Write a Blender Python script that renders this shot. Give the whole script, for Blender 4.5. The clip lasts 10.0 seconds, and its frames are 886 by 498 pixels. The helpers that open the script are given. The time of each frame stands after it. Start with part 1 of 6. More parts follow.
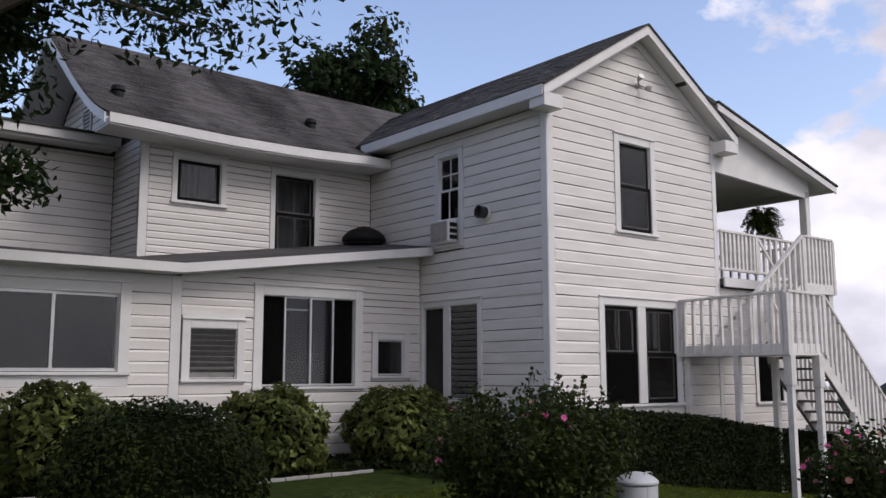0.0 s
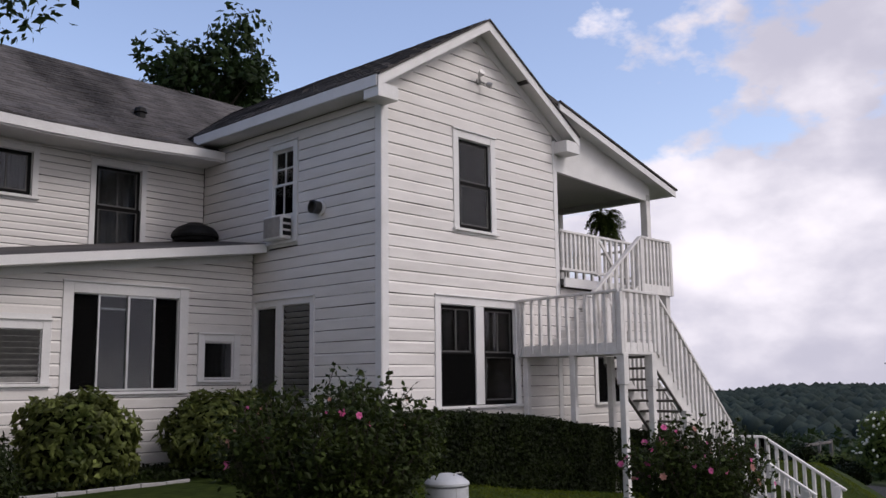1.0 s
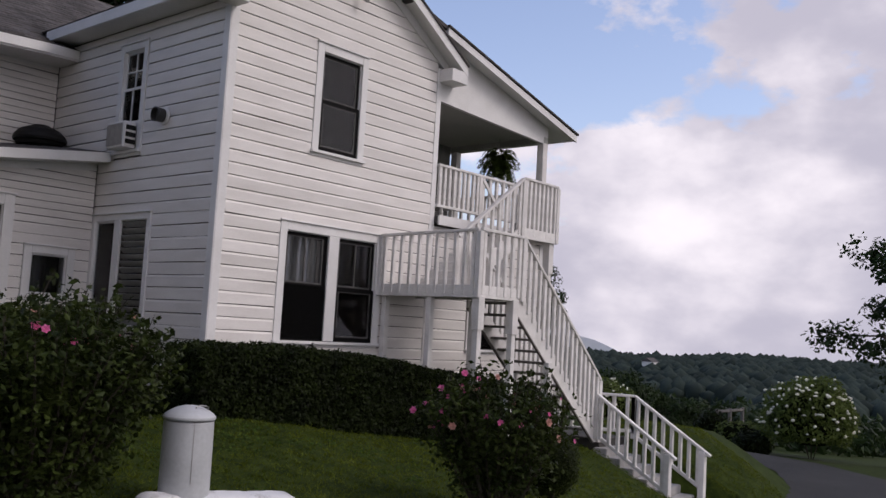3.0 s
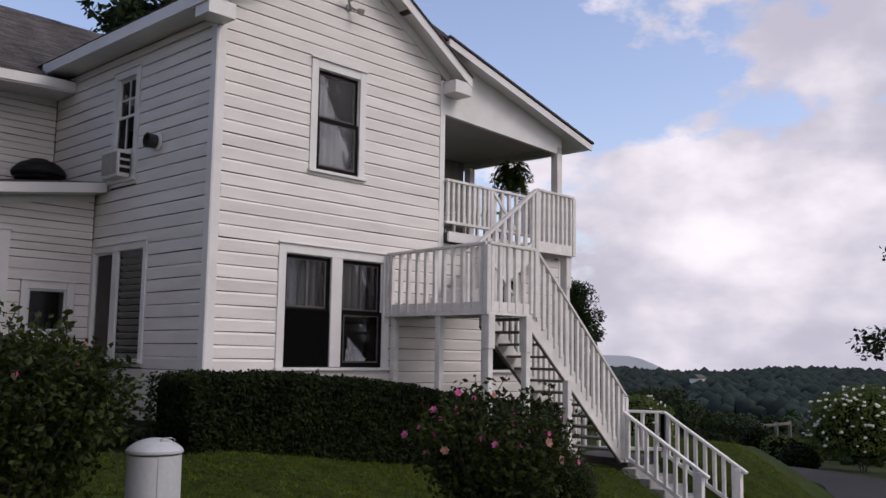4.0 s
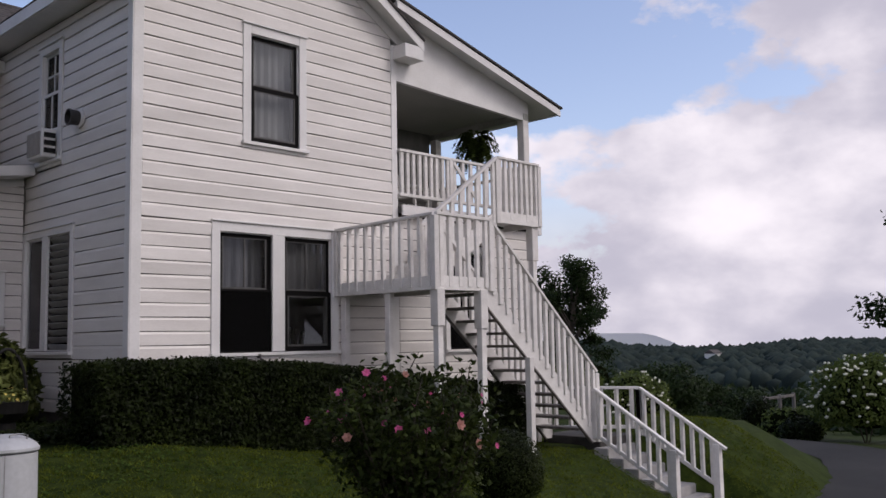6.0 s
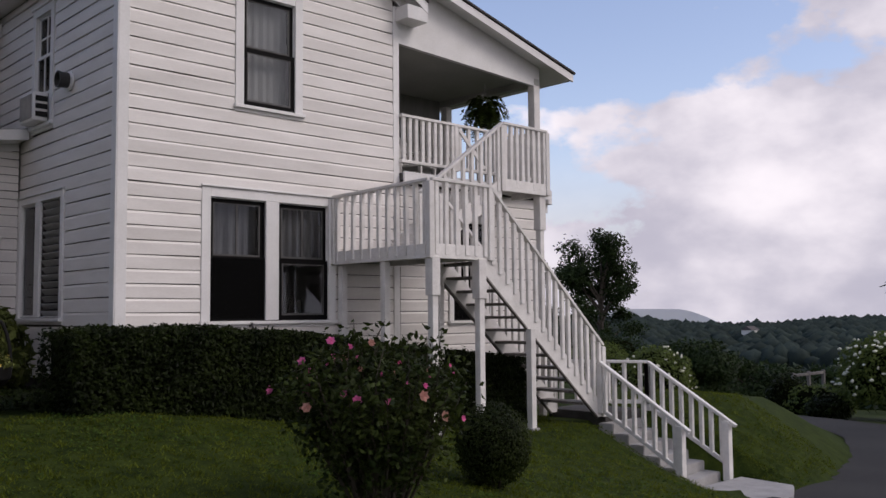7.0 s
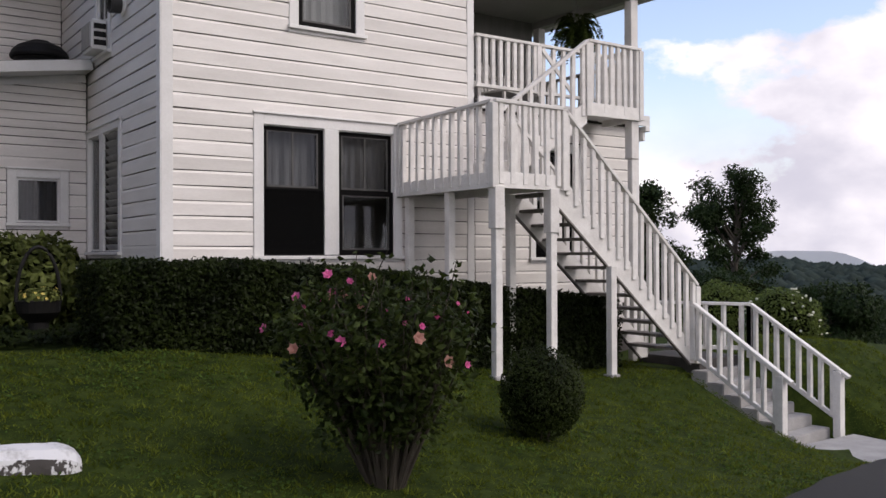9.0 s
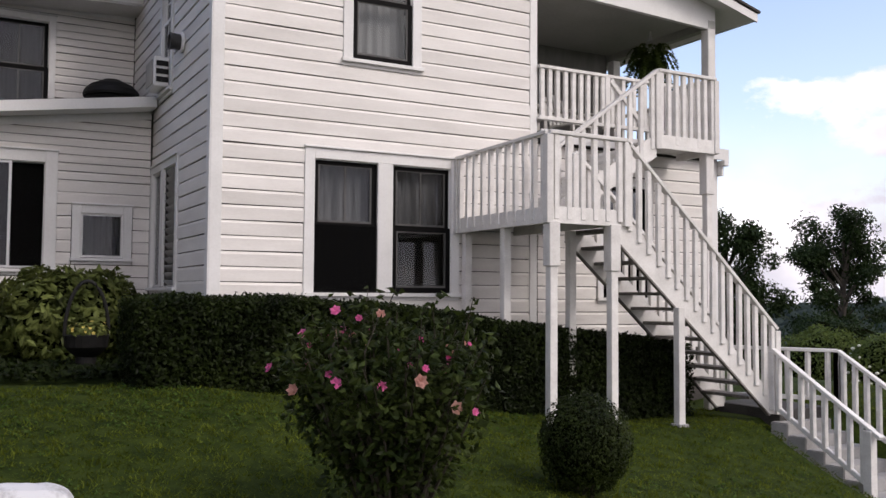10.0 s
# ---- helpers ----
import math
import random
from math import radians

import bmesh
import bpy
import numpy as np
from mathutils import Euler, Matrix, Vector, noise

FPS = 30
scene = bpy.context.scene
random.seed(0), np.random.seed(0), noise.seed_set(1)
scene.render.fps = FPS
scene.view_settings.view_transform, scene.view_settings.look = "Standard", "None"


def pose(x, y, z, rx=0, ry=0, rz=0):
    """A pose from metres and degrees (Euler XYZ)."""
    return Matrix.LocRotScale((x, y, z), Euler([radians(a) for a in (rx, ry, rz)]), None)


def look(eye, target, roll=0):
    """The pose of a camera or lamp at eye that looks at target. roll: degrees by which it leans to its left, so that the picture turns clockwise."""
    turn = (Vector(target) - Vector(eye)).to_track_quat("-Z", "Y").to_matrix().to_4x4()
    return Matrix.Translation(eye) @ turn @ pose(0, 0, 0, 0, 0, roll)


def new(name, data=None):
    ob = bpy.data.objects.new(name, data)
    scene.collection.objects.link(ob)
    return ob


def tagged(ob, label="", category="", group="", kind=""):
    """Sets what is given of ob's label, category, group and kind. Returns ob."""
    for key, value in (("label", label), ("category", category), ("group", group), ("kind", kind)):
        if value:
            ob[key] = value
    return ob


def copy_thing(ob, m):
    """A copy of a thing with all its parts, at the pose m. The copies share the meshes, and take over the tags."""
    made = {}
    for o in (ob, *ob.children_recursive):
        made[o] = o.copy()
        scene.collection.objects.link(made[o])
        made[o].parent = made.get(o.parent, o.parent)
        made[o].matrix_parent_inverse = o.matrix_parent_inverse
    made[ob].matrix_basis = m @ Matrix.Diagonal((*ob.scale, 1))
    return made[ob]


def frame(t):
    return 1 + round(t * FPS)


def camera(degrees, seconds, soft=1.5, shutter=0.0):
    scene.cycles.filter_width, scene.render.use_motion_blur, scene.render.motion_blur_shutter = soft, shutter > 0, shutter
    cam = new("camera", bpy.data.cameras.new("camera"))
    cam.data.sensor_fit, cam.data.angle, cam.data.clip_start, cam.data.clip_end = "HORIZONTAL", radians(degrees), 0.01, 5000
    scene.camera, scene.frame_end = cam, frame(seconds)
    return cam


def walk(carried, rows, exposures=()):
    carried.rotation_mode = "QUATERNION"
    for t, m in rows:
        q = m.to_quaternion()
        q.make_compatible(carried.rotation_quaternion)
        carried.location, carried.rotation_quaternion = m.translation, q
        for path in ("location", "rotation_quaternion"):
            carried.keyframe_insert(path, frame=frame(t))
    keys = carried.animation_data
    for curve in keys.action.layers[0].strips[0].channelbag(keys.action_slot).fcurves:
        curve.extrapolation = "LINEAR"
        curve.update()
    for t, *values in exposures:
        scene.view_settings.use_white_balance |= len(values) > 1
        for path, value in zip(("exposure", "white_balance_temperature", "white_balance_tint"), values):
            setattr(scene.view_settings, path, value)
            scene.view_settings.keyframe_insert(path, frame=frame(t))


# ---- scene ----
cam = camera(51.8, 10.0)
METRES, EYE, TILT, LEAN, TURN = 8.0, 1.5, 0.0, 0.0, -38.8
PATH = [
    (0, (0.093, 0.144, 1.515), (1.337, 1.687, 1.786), -0.1),
    (0.5, (0.533, 0.056, 1.454), (1.815, 1.561, 1.757), 1.7),
    (1, (0.968, 0.13, 1.399), (2.411, 1.485, 1.687), -0.7),
    (1.5, (1.449, 0.069, 1.386), (2.932, 1.394, 1.6), 1.0),
    (2, (1.898, -0.052, 1.309), (3.401, 1.257, 1.467), 3.1),
    (2.2, (2.112, -0.15, 1.307), (3.642, 1.126, 1.479), 5.4),
    (3.3, (3.145, -0.415, 1.277), (4.654, 0.887, 1.441), 1.8),
    (3.5, (3.29, -0.426, 1.3), (4.81, 0.87, 1.415), 1.2),
    (4, (3.685, -0.359, 1.218), (5.129, 1.005, 1.449), 0.9),
    (4.5, (4.063, -0.494, 1.218), (5.511, 0.877, 1.374), 0.9),
    (5, (4.383, -0.39, 1.217), (5.84, 0.969, 1.388), 0.0),
    (5.2, (4.538, -0.341, 1.175), (5.923, 1.085, 1.392), 1.7),
    (6.3, (5.08, -0.506, 1.13), (6.535, 0.854, 1.311), -2.0),
    (6.5, (5.218, -0.55, 1.111), (6.7, 0.786, 1.241), -1.0),
    (7, (5.58, -0.51, 1.087), (6.956, 0.934, 1.228), -0.5),
    (7.5, (5.933, -0.395, 1.051), (7.137, 1.203, 1.071), -0.5),
    (8, (6.3, -0.384, 1.046), (7.388, 1.295, 1.078), 0.8),
    (8.5, (6.603, -0.319, 1.006), (7.596, 1.414, 1.11), 0.6),
    (9, (6.901, -0.348, 1.013), (8.049, 1.29, 1.026), -0.2),
    (9.5, (7.287, -0.312, 0.988), (8.266, 1.429, 1.086), -0.2),
    (10, (7.622, -0.248, 0.984), (8.584, 1.503, 1.086), 0.4),
]
walk(cam, [(t, look(eye, target, roll)) for t, eye, target, roll in PATH],
     [(0, -0.24, 6400, 16), (2, -0.42, 6520, 19), (6.5, -0.46, 6520, 19), (7.5, -0.54, 6580, 18), (8, -0.34, 6600, 17), (8.5, -0.18, 6600, 16), (9, -0.09, 6650, 16), (10, 0.06, 6700, 16)])

# ---- world, sun ----
world = bpy.data.worlds.new("sky")
scene.world = world
world.use_nodes = True
wn, wl = world.node_tree.nodes, world.node_tree.links
wn.clear()
SUN_EL, SUN_AZ = radians(42), radians(152)   # azimuth clockwise from +y
w_out, w_bg = wn.new("ShaderNodeOutputWorld"), wn.new("ShaderNodeBackground")
sky = wn.new("ShaderNodeTexSky")
sky.sky_type, sky.sun_disc, sky.sun_elevation, sky.sun_rotation = "NISHITA", False, SUN_EL, SUN_AZ
sky.air_density, sky.dust_density, sky.ozone_density = 1.0, 1.6, 1.0
w_co = wn.new("ShaderNodeTexCoord")
w_map = wn.new("ShaderNodeMapping")
w_map.inputs["Scale"].default_value = (1.0, 1.0, 1.7)
w_map.inputs["Location"].default_value = (0.35, 0.2, 0.1)
w_n = wn.new("ShaderNodeTexNoise")
w_n.inputs["Scale"].default_value, w_n.inputs["Detail"].default_value, w_n.inputs["Roughness"].default_value = 3.6, 8.0, 0.55
w_n2 = wn.new("ShaderNodeTexNoise")
w_n2.inputs["Scale"].default_value, w_n2.inputs["Detail"].default_value = 3.7, 8.0
w_sep = wn.new("ShaderNodeSeparateXYZ")
w_low = wn.new("ShaderNodeMapRange")           # more cloud towards the horizon
for k, v in zip(("From Min", "From Max", "To Min", "To Max"), (0.0, 0.90, 0.56, -0.40)):
    w_low.inputs[k].default_value = v
w_add = wn.new("ShaderNodeMath")
w_ramp = wn.new("ShaderNodeValToRGB")
w_ramp.color_ramp.elements[0].position, w_ramp.color_ramp.elements[1].position = 0.60, 0.68
w_tone = wn.new("ShaderNodeValToRGB")          # cloud: grey undersides to white tops
w_tone.color_ramp.elements[0].position, w_tone.color_ramp.elements[1].position = 0.36, 0.62
w_tone.color_ramp.interpolation = "EASE"
w_tone.color_ramp.elements[0].color, w_tone.color_ramp.elements[1].color = (6.3, 6.35, 7.3, 1), (11.9, 11.7, 12.0, 1)
w_mix = wn.new("ShaderNodeMix")
w_mix.data_type = "RGBA"
w_gain = wn.new("ShaderNodeMix")
w_gain.data_type, w_gain.blend_type = "RGBA", "MULTIPLY"
w_gain.inputs["Factor"].default_value = 1.0
w_gain.inputs["B"].default_value = (2.52, 2.34, 2.30, 1)
wl.new(w_co.outputs["Generated"], w_map.inputs["Vector"])
wl.new(w_map.outputs["Vector"], w_n.inputs["Vector"])
wl.new(w_map.outputs["Vector"], w_n2.inputs["Vector"])
wl.new(w_co.outputs["Generated"], w_sep.inputs["Vector"])
wl.new(w_sep.outputs["Z"], w_low.inputs["Value"])
w_amp = wn.new("ShaderNodeMath")              # wider swing between cloud and gap
w_amp.operation = "MULTIPLY_ADD"
w_amp.inputs[1].default_value, w_amp.inputs[2].default_value = 1.7, -0.35
wl.new(w_n.outputs["Fac"], w_amp.inputs[0])
wl.new(w_amp.outputs["Value"], w_add.inputs[0])
wl.new(w_low.outputs["Result"], w_add.inputs[1])
w_dot = wn.new("ShaderNodeVectorMath")        # open blue sky over the house, cloud elsewhere
w_dot.operation = "DOT_PRODUCT"
w_dot.inputs[1].default_value = (0.56, -1.20, 0.0)
w_sum = wn.new("ShaderNodeMath")
wl.new(w_co.outputs["Generated"], w_dot.inputs[0])
wl.new(w_add.outputs["Value"], w_sum.inputs[0])
wl.new(w_dot.outputs["Value"], w_sum.inputs[1])
wl.new(w_sum.outputs["Value"], w_ramp.inputs["Fac"])
wl.new(w_n2.outputs["Fac"], w_tone.inputs["Fac"])
wl.new(sky.outputs["Color"], w_gain.inputs["A"])
w_haze = wn.new("ShaderNodeMapRange")          # pale haze along the horizon
w_haze.interpolation_type = "SMOOTHSTEP"
for k, v in zip(("From Min", "From Max", "To Min", "To Max"), (0.0, 0.20, 1.0, 0.0)):
    w_haze.inputs[k].default_value = v
w_max = wn.new("ShaderNodeMath")
w_max.operation = "MAXIMUM"
wl.new(w_sep.outputs["Z"], w_haze.inputs["Value"])
wl.new(w_ramp.outputs["Color"], w_max.inputs[0])
wl.new(w_haze.outputs["Result"], w_max.inputs[1])
wl.new(w_max.outputs["Value"], w_mix.inputs["Factor"])
wl.new(w_gain.outputs["Result"], w_mix.inputs["A"])
wl.new(w_tone.outputs["Color"], w_mix.inputs["B"])
wl.new(w_mix.outputs["Result"], w_bg.inputs["Color"])
w_bg.inputs["Strength"].default_value = 0.115
wl.new(w_bg.outputs["Background"], w_out.inputs["Surface"])

sun = new("sun", bpy.data.lights.new("sun", "SUN"))
sun.data.energy, sun.data.angle, sun.data.color = 1.8, radians(24), (1.0, 0.96, 0.9)
sun_dir = Vector((math.sin(SUN_AZ) * math.cos(SUN_EL), math.cos(SUN_AZ) * math.cos(SUN_EL), math.sin(SUN_EL)))
sun.matrix_world = look(sun_dir * 100, (0, 0, 0))


# ---- materials ----
def material(name, colour, second=None, rough=0.6, metal=0.0, scale=6.0, fine=60.0, bump=0.15, piece=0.0, stretch=(1, 1, 1), island=0.0, spec=0.5, span=(0.35, 0.65)):
    """Two colours mixed by a coarse and a fine noise, a bump, and a change of value from piece to piece."""
    m = bpy.data.materials.new(name)
    m.use_nodes = True
    n, l = m.node_tree.nodes, m.node_tree.links
    b = n["Principled BSDF"]
    b.inputs["Roughness"].default_value, b.inputs["Metallic"].default_value = rough, metal
    b.inputs["Specular IOR Level"].default_value = spec
    co, mp = n.new("ShaderNodeTexCoord"), n.new("ShaderNodeMapping")
    mp.inputs["Scale"].default_value = stretch
    l.new(co.outputs["Object"], mp.inputs["Vector"])
    n1, n2 = n.new("ShaderNodeTexNoise"), n.new("ShaderNodeTexNoise")
    n1.inputs["Scale"].default_value, n1.inputs["Detail"].default_value = scale, 4
    n2.inputs["Scale"].default_value, n2.inputs["Detail"].default_value = fine, 3
    for x in (n1, n2):
        l.new(mp.outputs["Vector"], x.inputs["Vector"])
    avg = n.new("ShaderNodeMath")
    avg.operation = "MULTIPLY_ADD"
    avg.inputs[1].default_value = 0.35
    l.new(n2.outputs["Fac"], avg.inputs[0])
    sc = n.new("ShaderNodeMath")
    sc.operation = "MULTIPLY"
    sc.inputs[1].default_value = 0.65
    l.new(n1.outputs["Fac"], sc.inputs[0])
    l.new(sc.outputs["Value"], avg.inputs[2])
    r = n.new("ShaderNodeValToRGB")
    r.color_ramp.elements[0].position, r.color_ramp.elements[1].position = span
    r.color_ramp.elements[0].color = (*colour, 1)
    r.color_ramp.elements[1].color = (*(second or [c * 0.8 for c in colour]), 1)
    l.new(avg.outputs["Value"], r.inputs["Fac"])
    out = r.outputs["Color"]
    if piece or island:
        src = n.new("ShaderNodeObjectInfo").outputs["Random"] if piece else n.new("ShaderNodeNewGeometry").outputs["Random Per Island"]
        mr = n.new("ShaderNodeMapRange")
        mr.inputs["To Min"].default_value, mr.inputs["To Max"].default_value = 1 - (piece or island), 1 + (piece or island)
        l.new(src, mr.inputs["Value"])
        hsv = n.new("ShaderNodeHueSaturation")
        l.new(mr.outputs["Result"], hsv.inputs["Value"])
        l.new(out, hsv.inputs["Color"])
        out = hsv.outputs["Color"]
    l.new(out, b.inputs["Base Color"])
    if bump:
        bp = n.new("ShaderNodeBump")
        bp.inputs["Strength"].default_value, bp.inputs["Distance"].default_value = bump, 0.02
        l.new(avg.outputs["Value"], bp.inputs["Height"])
        l.new(bp.outputs["Normal"], b.inputs["Normal"])
    return m


def leaf_material(name, colour, second, rough=0.45, sheer=0.25, vary=0.45):
    m = material(name, colour, second, rough=rough, scale=2.5, fine=25, bump=0.0, island=vary)
    b = m.node_tree.nodes["Principled BSDF"]
    b.inputs["Specular IOR Level"].default_value = 0.07
    t = m.node_tree.nodes.new("ShaderNodeBsdfTranslucent")
    mix = m.node_tree.nodes.new("ShaderNodeMixShader")
    mix.inputs["Fac"].default_value = sheer
    t.inputs["Color"].default_value = (*[min(1, c * 1.6) for c in second], 1)
    l = m.node_tree.links
    l.new(b.outputs["BSDF"], mix.inputs[1])
    l.new(t.outputs["BSDF"], mix.inputs[2])
    l.new(mix.outputs["Shader"], m.node_tree.nodes["Material Output"].inputs["Surface"])
    return m


def glass_material(name):
    m = bpy.data.materials.new(name)
    m.use_nodes = True
    n, l = m.node_tree.nodes, m.node_tree.links
    n.clear()
    out, mix, fr = n.new("ShaderNodeOutputMaterial"), n.new("ShaderNodeMixShader"), n.new("ShaderNodeFresnel")
    tr, gl = n.new("ShaderNodeBsdfTransparent"), n.new("ShaderNodeBsdfGlossy")
    fr.inputs["IOR"].default_value = 1.5
    tr.inputs["Color"].default_value = (0.72, 0.74, 0.75, 1)
    gl.inputs["Roughness"].default_value = 0.02
    bp, no = n.new("ShaderNodeBump"), n.new("ShaderNodeTexNoise")
    no.inputs["Scale"].default_value = 1.6
    bp.inputs["Strength"].default_value, bp.inputs["Distance"].default_value = 0.05, 0.02
    l.new(no.outputs["Fac"], bp.inputs["Height"])
    l.new(bp.outputs["Normal"], gl.inputs["Normal"])
    l.new(fr.outputs["Fac"], mix.inputs["Fac"])
    l.new(tr.outputs["BSDF"], mix.inputs[1])
    l.new(gl.outputs["BSDF"], mix.inputs[2])
    l.new(mix.outputs["Shader"], out.inputs["Surface"])
    return m


def screen_material(name):
    """Fine dark mesh: part of the light goes through."""
    m = bpy.data.materials.new(name)
    m.use_nodes = True
    n, l = m.node_tree.nodes, m.node_tree.links
    n.clear()
    out, mix = n.new("ShaderNodeOutputMaterial"), n.new("ShaderNodeMixShader")
    tr, df = n.new("ShaderNodeBsdfTransparent"), n.new("ShaderNodeBsdfDiffuse")
    df.inputs["Color"].default_value = (0.006, 0.006, 0.006, 1)
    mix.inputs["Fac"].default_value = 0.82
    l.new(tr.outputs["BSDF"], mix.inputs[1])
    l.new(df.outputs["BSDF"], mix.inputs[2])
    l.new(mix.outputs["Shader"], out.inputs["Surface"])
    return m


M_SHEATH = material("weathered_sheathing", (0.07, 0.06, 0.055), (0.04, 0.036, 0.033), rough=0.95, scale=4)
M_SIDING = material("white_siding", (0.745, 0.715, 0.68), (0.63, 0.60, 0.565), rough=0.5, scale=1.3, fine=24, bump=0.06, piece=0.035, stretch=(1, 1, 5))
M_TRIM = material("white_trim", (0.74, 0.73, 0.715), (0.64, 0.63, 0.61), rough=0.5, scale=2.2, fine=40, bump=0.08, piece=0.03)
M_RAIL = material("white_rail_paint", (0.75, 0.73, 0.70), (0.59, 0.57, 0.54), rough=0.5, scale=5, fine=50, bump=0.15, piece=0.06)
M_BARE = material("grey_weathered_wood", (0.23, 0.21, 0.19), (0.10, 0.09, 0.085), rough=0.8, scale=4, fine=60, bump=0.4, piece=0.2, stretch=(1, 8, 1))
M_SASH = material("black_sash_paint", (0.004, 0.0038, 0.0038), (0.008, 0.0075, 0.0075), rough=0.6, scale=8, bump=0.05, spec=0.06)
M_GREY = material("grey_sash_paint", (0.11, 0.106, 0.102), (0.06, 0.058, 0.056), rough=0.6, scale=8, spec=0.3)
M_GLASS = glass_material("window_glass")
# the unlit look of the rooms is put into this near-black colour
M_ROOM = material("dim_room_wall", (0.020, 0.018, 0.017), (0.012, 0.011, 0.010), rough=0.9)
M_NET = material("pale_net_curtain", (0.55, 0.54, 0.53), (0.40, 0.39, 0.39), rough=0.9, scale=5, fine=90, stretch=(6, 6, 0.5))
M_CURTAIN = material("grey_net_curtain", (0.27, 0.26, 0.27), (0.13, 0.125, 0.13), rough=0.9, scale=5, fine=90, stretch=(6, 6, 0.5))
M_SHINGLE = material("grey_brown_shingle", (0.115, 0.106, 0.103), (0.045, 0.041, 0.039), rough=0.92, scale=1.1, fine=45, bump=0.5, island=0.28, spec=0.2)
M_OLDSHINGLE = material("stained_old_shingle", (0.105, 0.097, 0.094), (0.024, 0.022, 0.021), rough=0.95, scale=0.7, fine=30, bump=0.6, island=0.22, spec=0.15, stretch=(1.6, 0.5, 0.5), span=(0.40, 0.66))
M_SHINGLE1 = material("grey_brown_shingle_tab", (0.11, 0.101, 0.098), (0.05, 0.045, 0.043), rough=0.92, scale=1.1, fine=45, bump=0.5, piece=0.28, spec=0.2)
M_SOFFIT = material("white_soffit", (0.74, 0.73, 0.71), (0.64, 0.63, 0.61), rough=0.6, scale=1.4, fine=20, bump=0.05)
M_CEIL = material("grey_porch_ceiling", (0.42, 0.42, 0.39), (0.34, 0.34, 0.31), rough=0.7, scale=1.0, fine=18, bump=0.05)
M_VENT = material("dark_painted_tin", (0.045, 0.043, 0.04), (0.025, 0.024, 0.023), rough=0.5, scale=9, bump=0.05)
M_DARKWOOD = material("dark_stained_wood", (0.035, 0.022, 0.015), (0.02, 0.013, 0.01), rough=0.5, scale=6, stretch=(1, 1, 0.3))
M_DECK = material("dark_grey_deck_paint", (0.055, 0.055, 0.052), (0.035, 0.035, 0.033), rough=0.6, scale=2.0, fine=25, bump=0.1)
M_LOUVRE = material("dull_glass_louvre", (0.30, 0.30, 0.29), (0.20, 0.20, 0.195), rough=0.35, scale=5, fine=40, bump=0.05)
M_DRAPE = material("dark_drape", (0.075, 0.072, 0.07), (0.045, 0.043, 0.042), rough=0.9, scale=5, fine=90, stretch=(6, 6, 0.5))
M_PALE = material("pale_room_paint", (0.60, 0.58, 0.55), (0.50, 0.48, 0.46), rough=0.7, scale=2)
# porch wall greyed: shade under the porch roof is painted into it
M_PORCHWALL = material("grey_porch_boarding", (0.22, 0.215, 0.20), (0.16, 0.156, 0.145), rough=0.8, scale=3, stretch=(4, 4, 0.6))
M_ALU = material("aluminium_frame", (0.62, 0.62, 0.61), (0.5, 0.5, 0.49), rough=0.35, metal=0.6, scale=6, bump=0.05)
M_METAL = material("dull_grey_metal", (0.42, 0.41, 0.4), (0.3, 0.3, 0.29), rough=0.4, metal=0.7, scale=9, bump=0.05)
M_BLACK = material("black_plastic", (0.008, 0.008, 0.008), (0.014, 0.013, 0.012), rough=0.6, spec=0.2, scale=10, bump=0.1)
M_CONC = material("grey_concrete", (0.36, 0.35, 0.34), (0.24, 0.235, 0.23), rough=0.9, scale=3, fine=70, bump=0.35, piece=0.08)
M_ASPH = material("worn_asphalt", (0.021, 0.0205, 0.02), (0.036, 0.035, 0.033), rough=0.92, scale=0.5, fine=130, bump=0.4, spec=0.25)
M_GRASS = material("mown_grass_soil", (0.009, 0.018, 0.002), (0.037, 0.053, 0.008), rough=0.95, scale=6.0, fine=45, bump=0.6, spec=0.1)
# dark tone carries the shade under the stair flight as well as soil
M_SHADESOIL = material("soil_stained_concrete", (0.07, 0.065, 0.06), (0.035, 0.032, 0.03), rough=0.95, scale=3, fine=40, bump=0.3)
M_BLADE = leaf_material("grass_blade", (0.034, 0.055, 0.006), (0.104, 0.124, 0.016), rough=0.7, sheer=0.3, vary=0.60)
M_CLOVER = leaf_material("clover_leaf", (0.026, 0.052, 0.008), (0.058, 0.092, 0.018), rough=0.6, sheer=0.25, vary=0.4)
M_BARK = material("rough_bark", (0.09, 0.075, 0.06), (0.045, 0.038, 0.03), rough=0.95, scale=6, fine=40, bump=0.7, stretch=(1, 1, 0.3))
M_TWIG = material("brown_twigs", (0.05, 0.04, 0.028), (0.03, 0.024, 0.018), rough=0.9, scale=12, bump=0.2)
M_HEDGE = leaf_material("privet_leaf", (0.003, 0.006, 0.0013), (0.016, 0.024, 0.005), sheer=0.12)
M_BOX = leaf_material("boxwood_leaf", (0.004, 0.008, 0.0018), (0.024, 0.034, 0.007), sheer=0.10)
M_BROAD = leaf_material("glossy_broad_leaf", (0.010, 0.020, 0.004), (0.130, 0.150, 0.044), rough=0.4, vary=0.8)
M_ROSE = leaf_material("hibiscus_leaf", (0.005, 0.011, 0.002), (0.040, 0.054, 0.013), sheer=0.15, vary=0.6)
M_TREE = leaf_material("tree_leaf", (0.050, 0.075, 0.020), (0.105, 0.135, 0.034), sheer=0.3)
M_DARKTREE = leaf_material("dark_tree_leaf", (0.010, 0.020, 0.007), (0.026, 0.042, 0.013), sheer=0.2)
M_FERN = leaf_material("fern_frond", (0.020, 0.036, 0.007), (0.065, 0.085, 0.020), sheer=0.25)
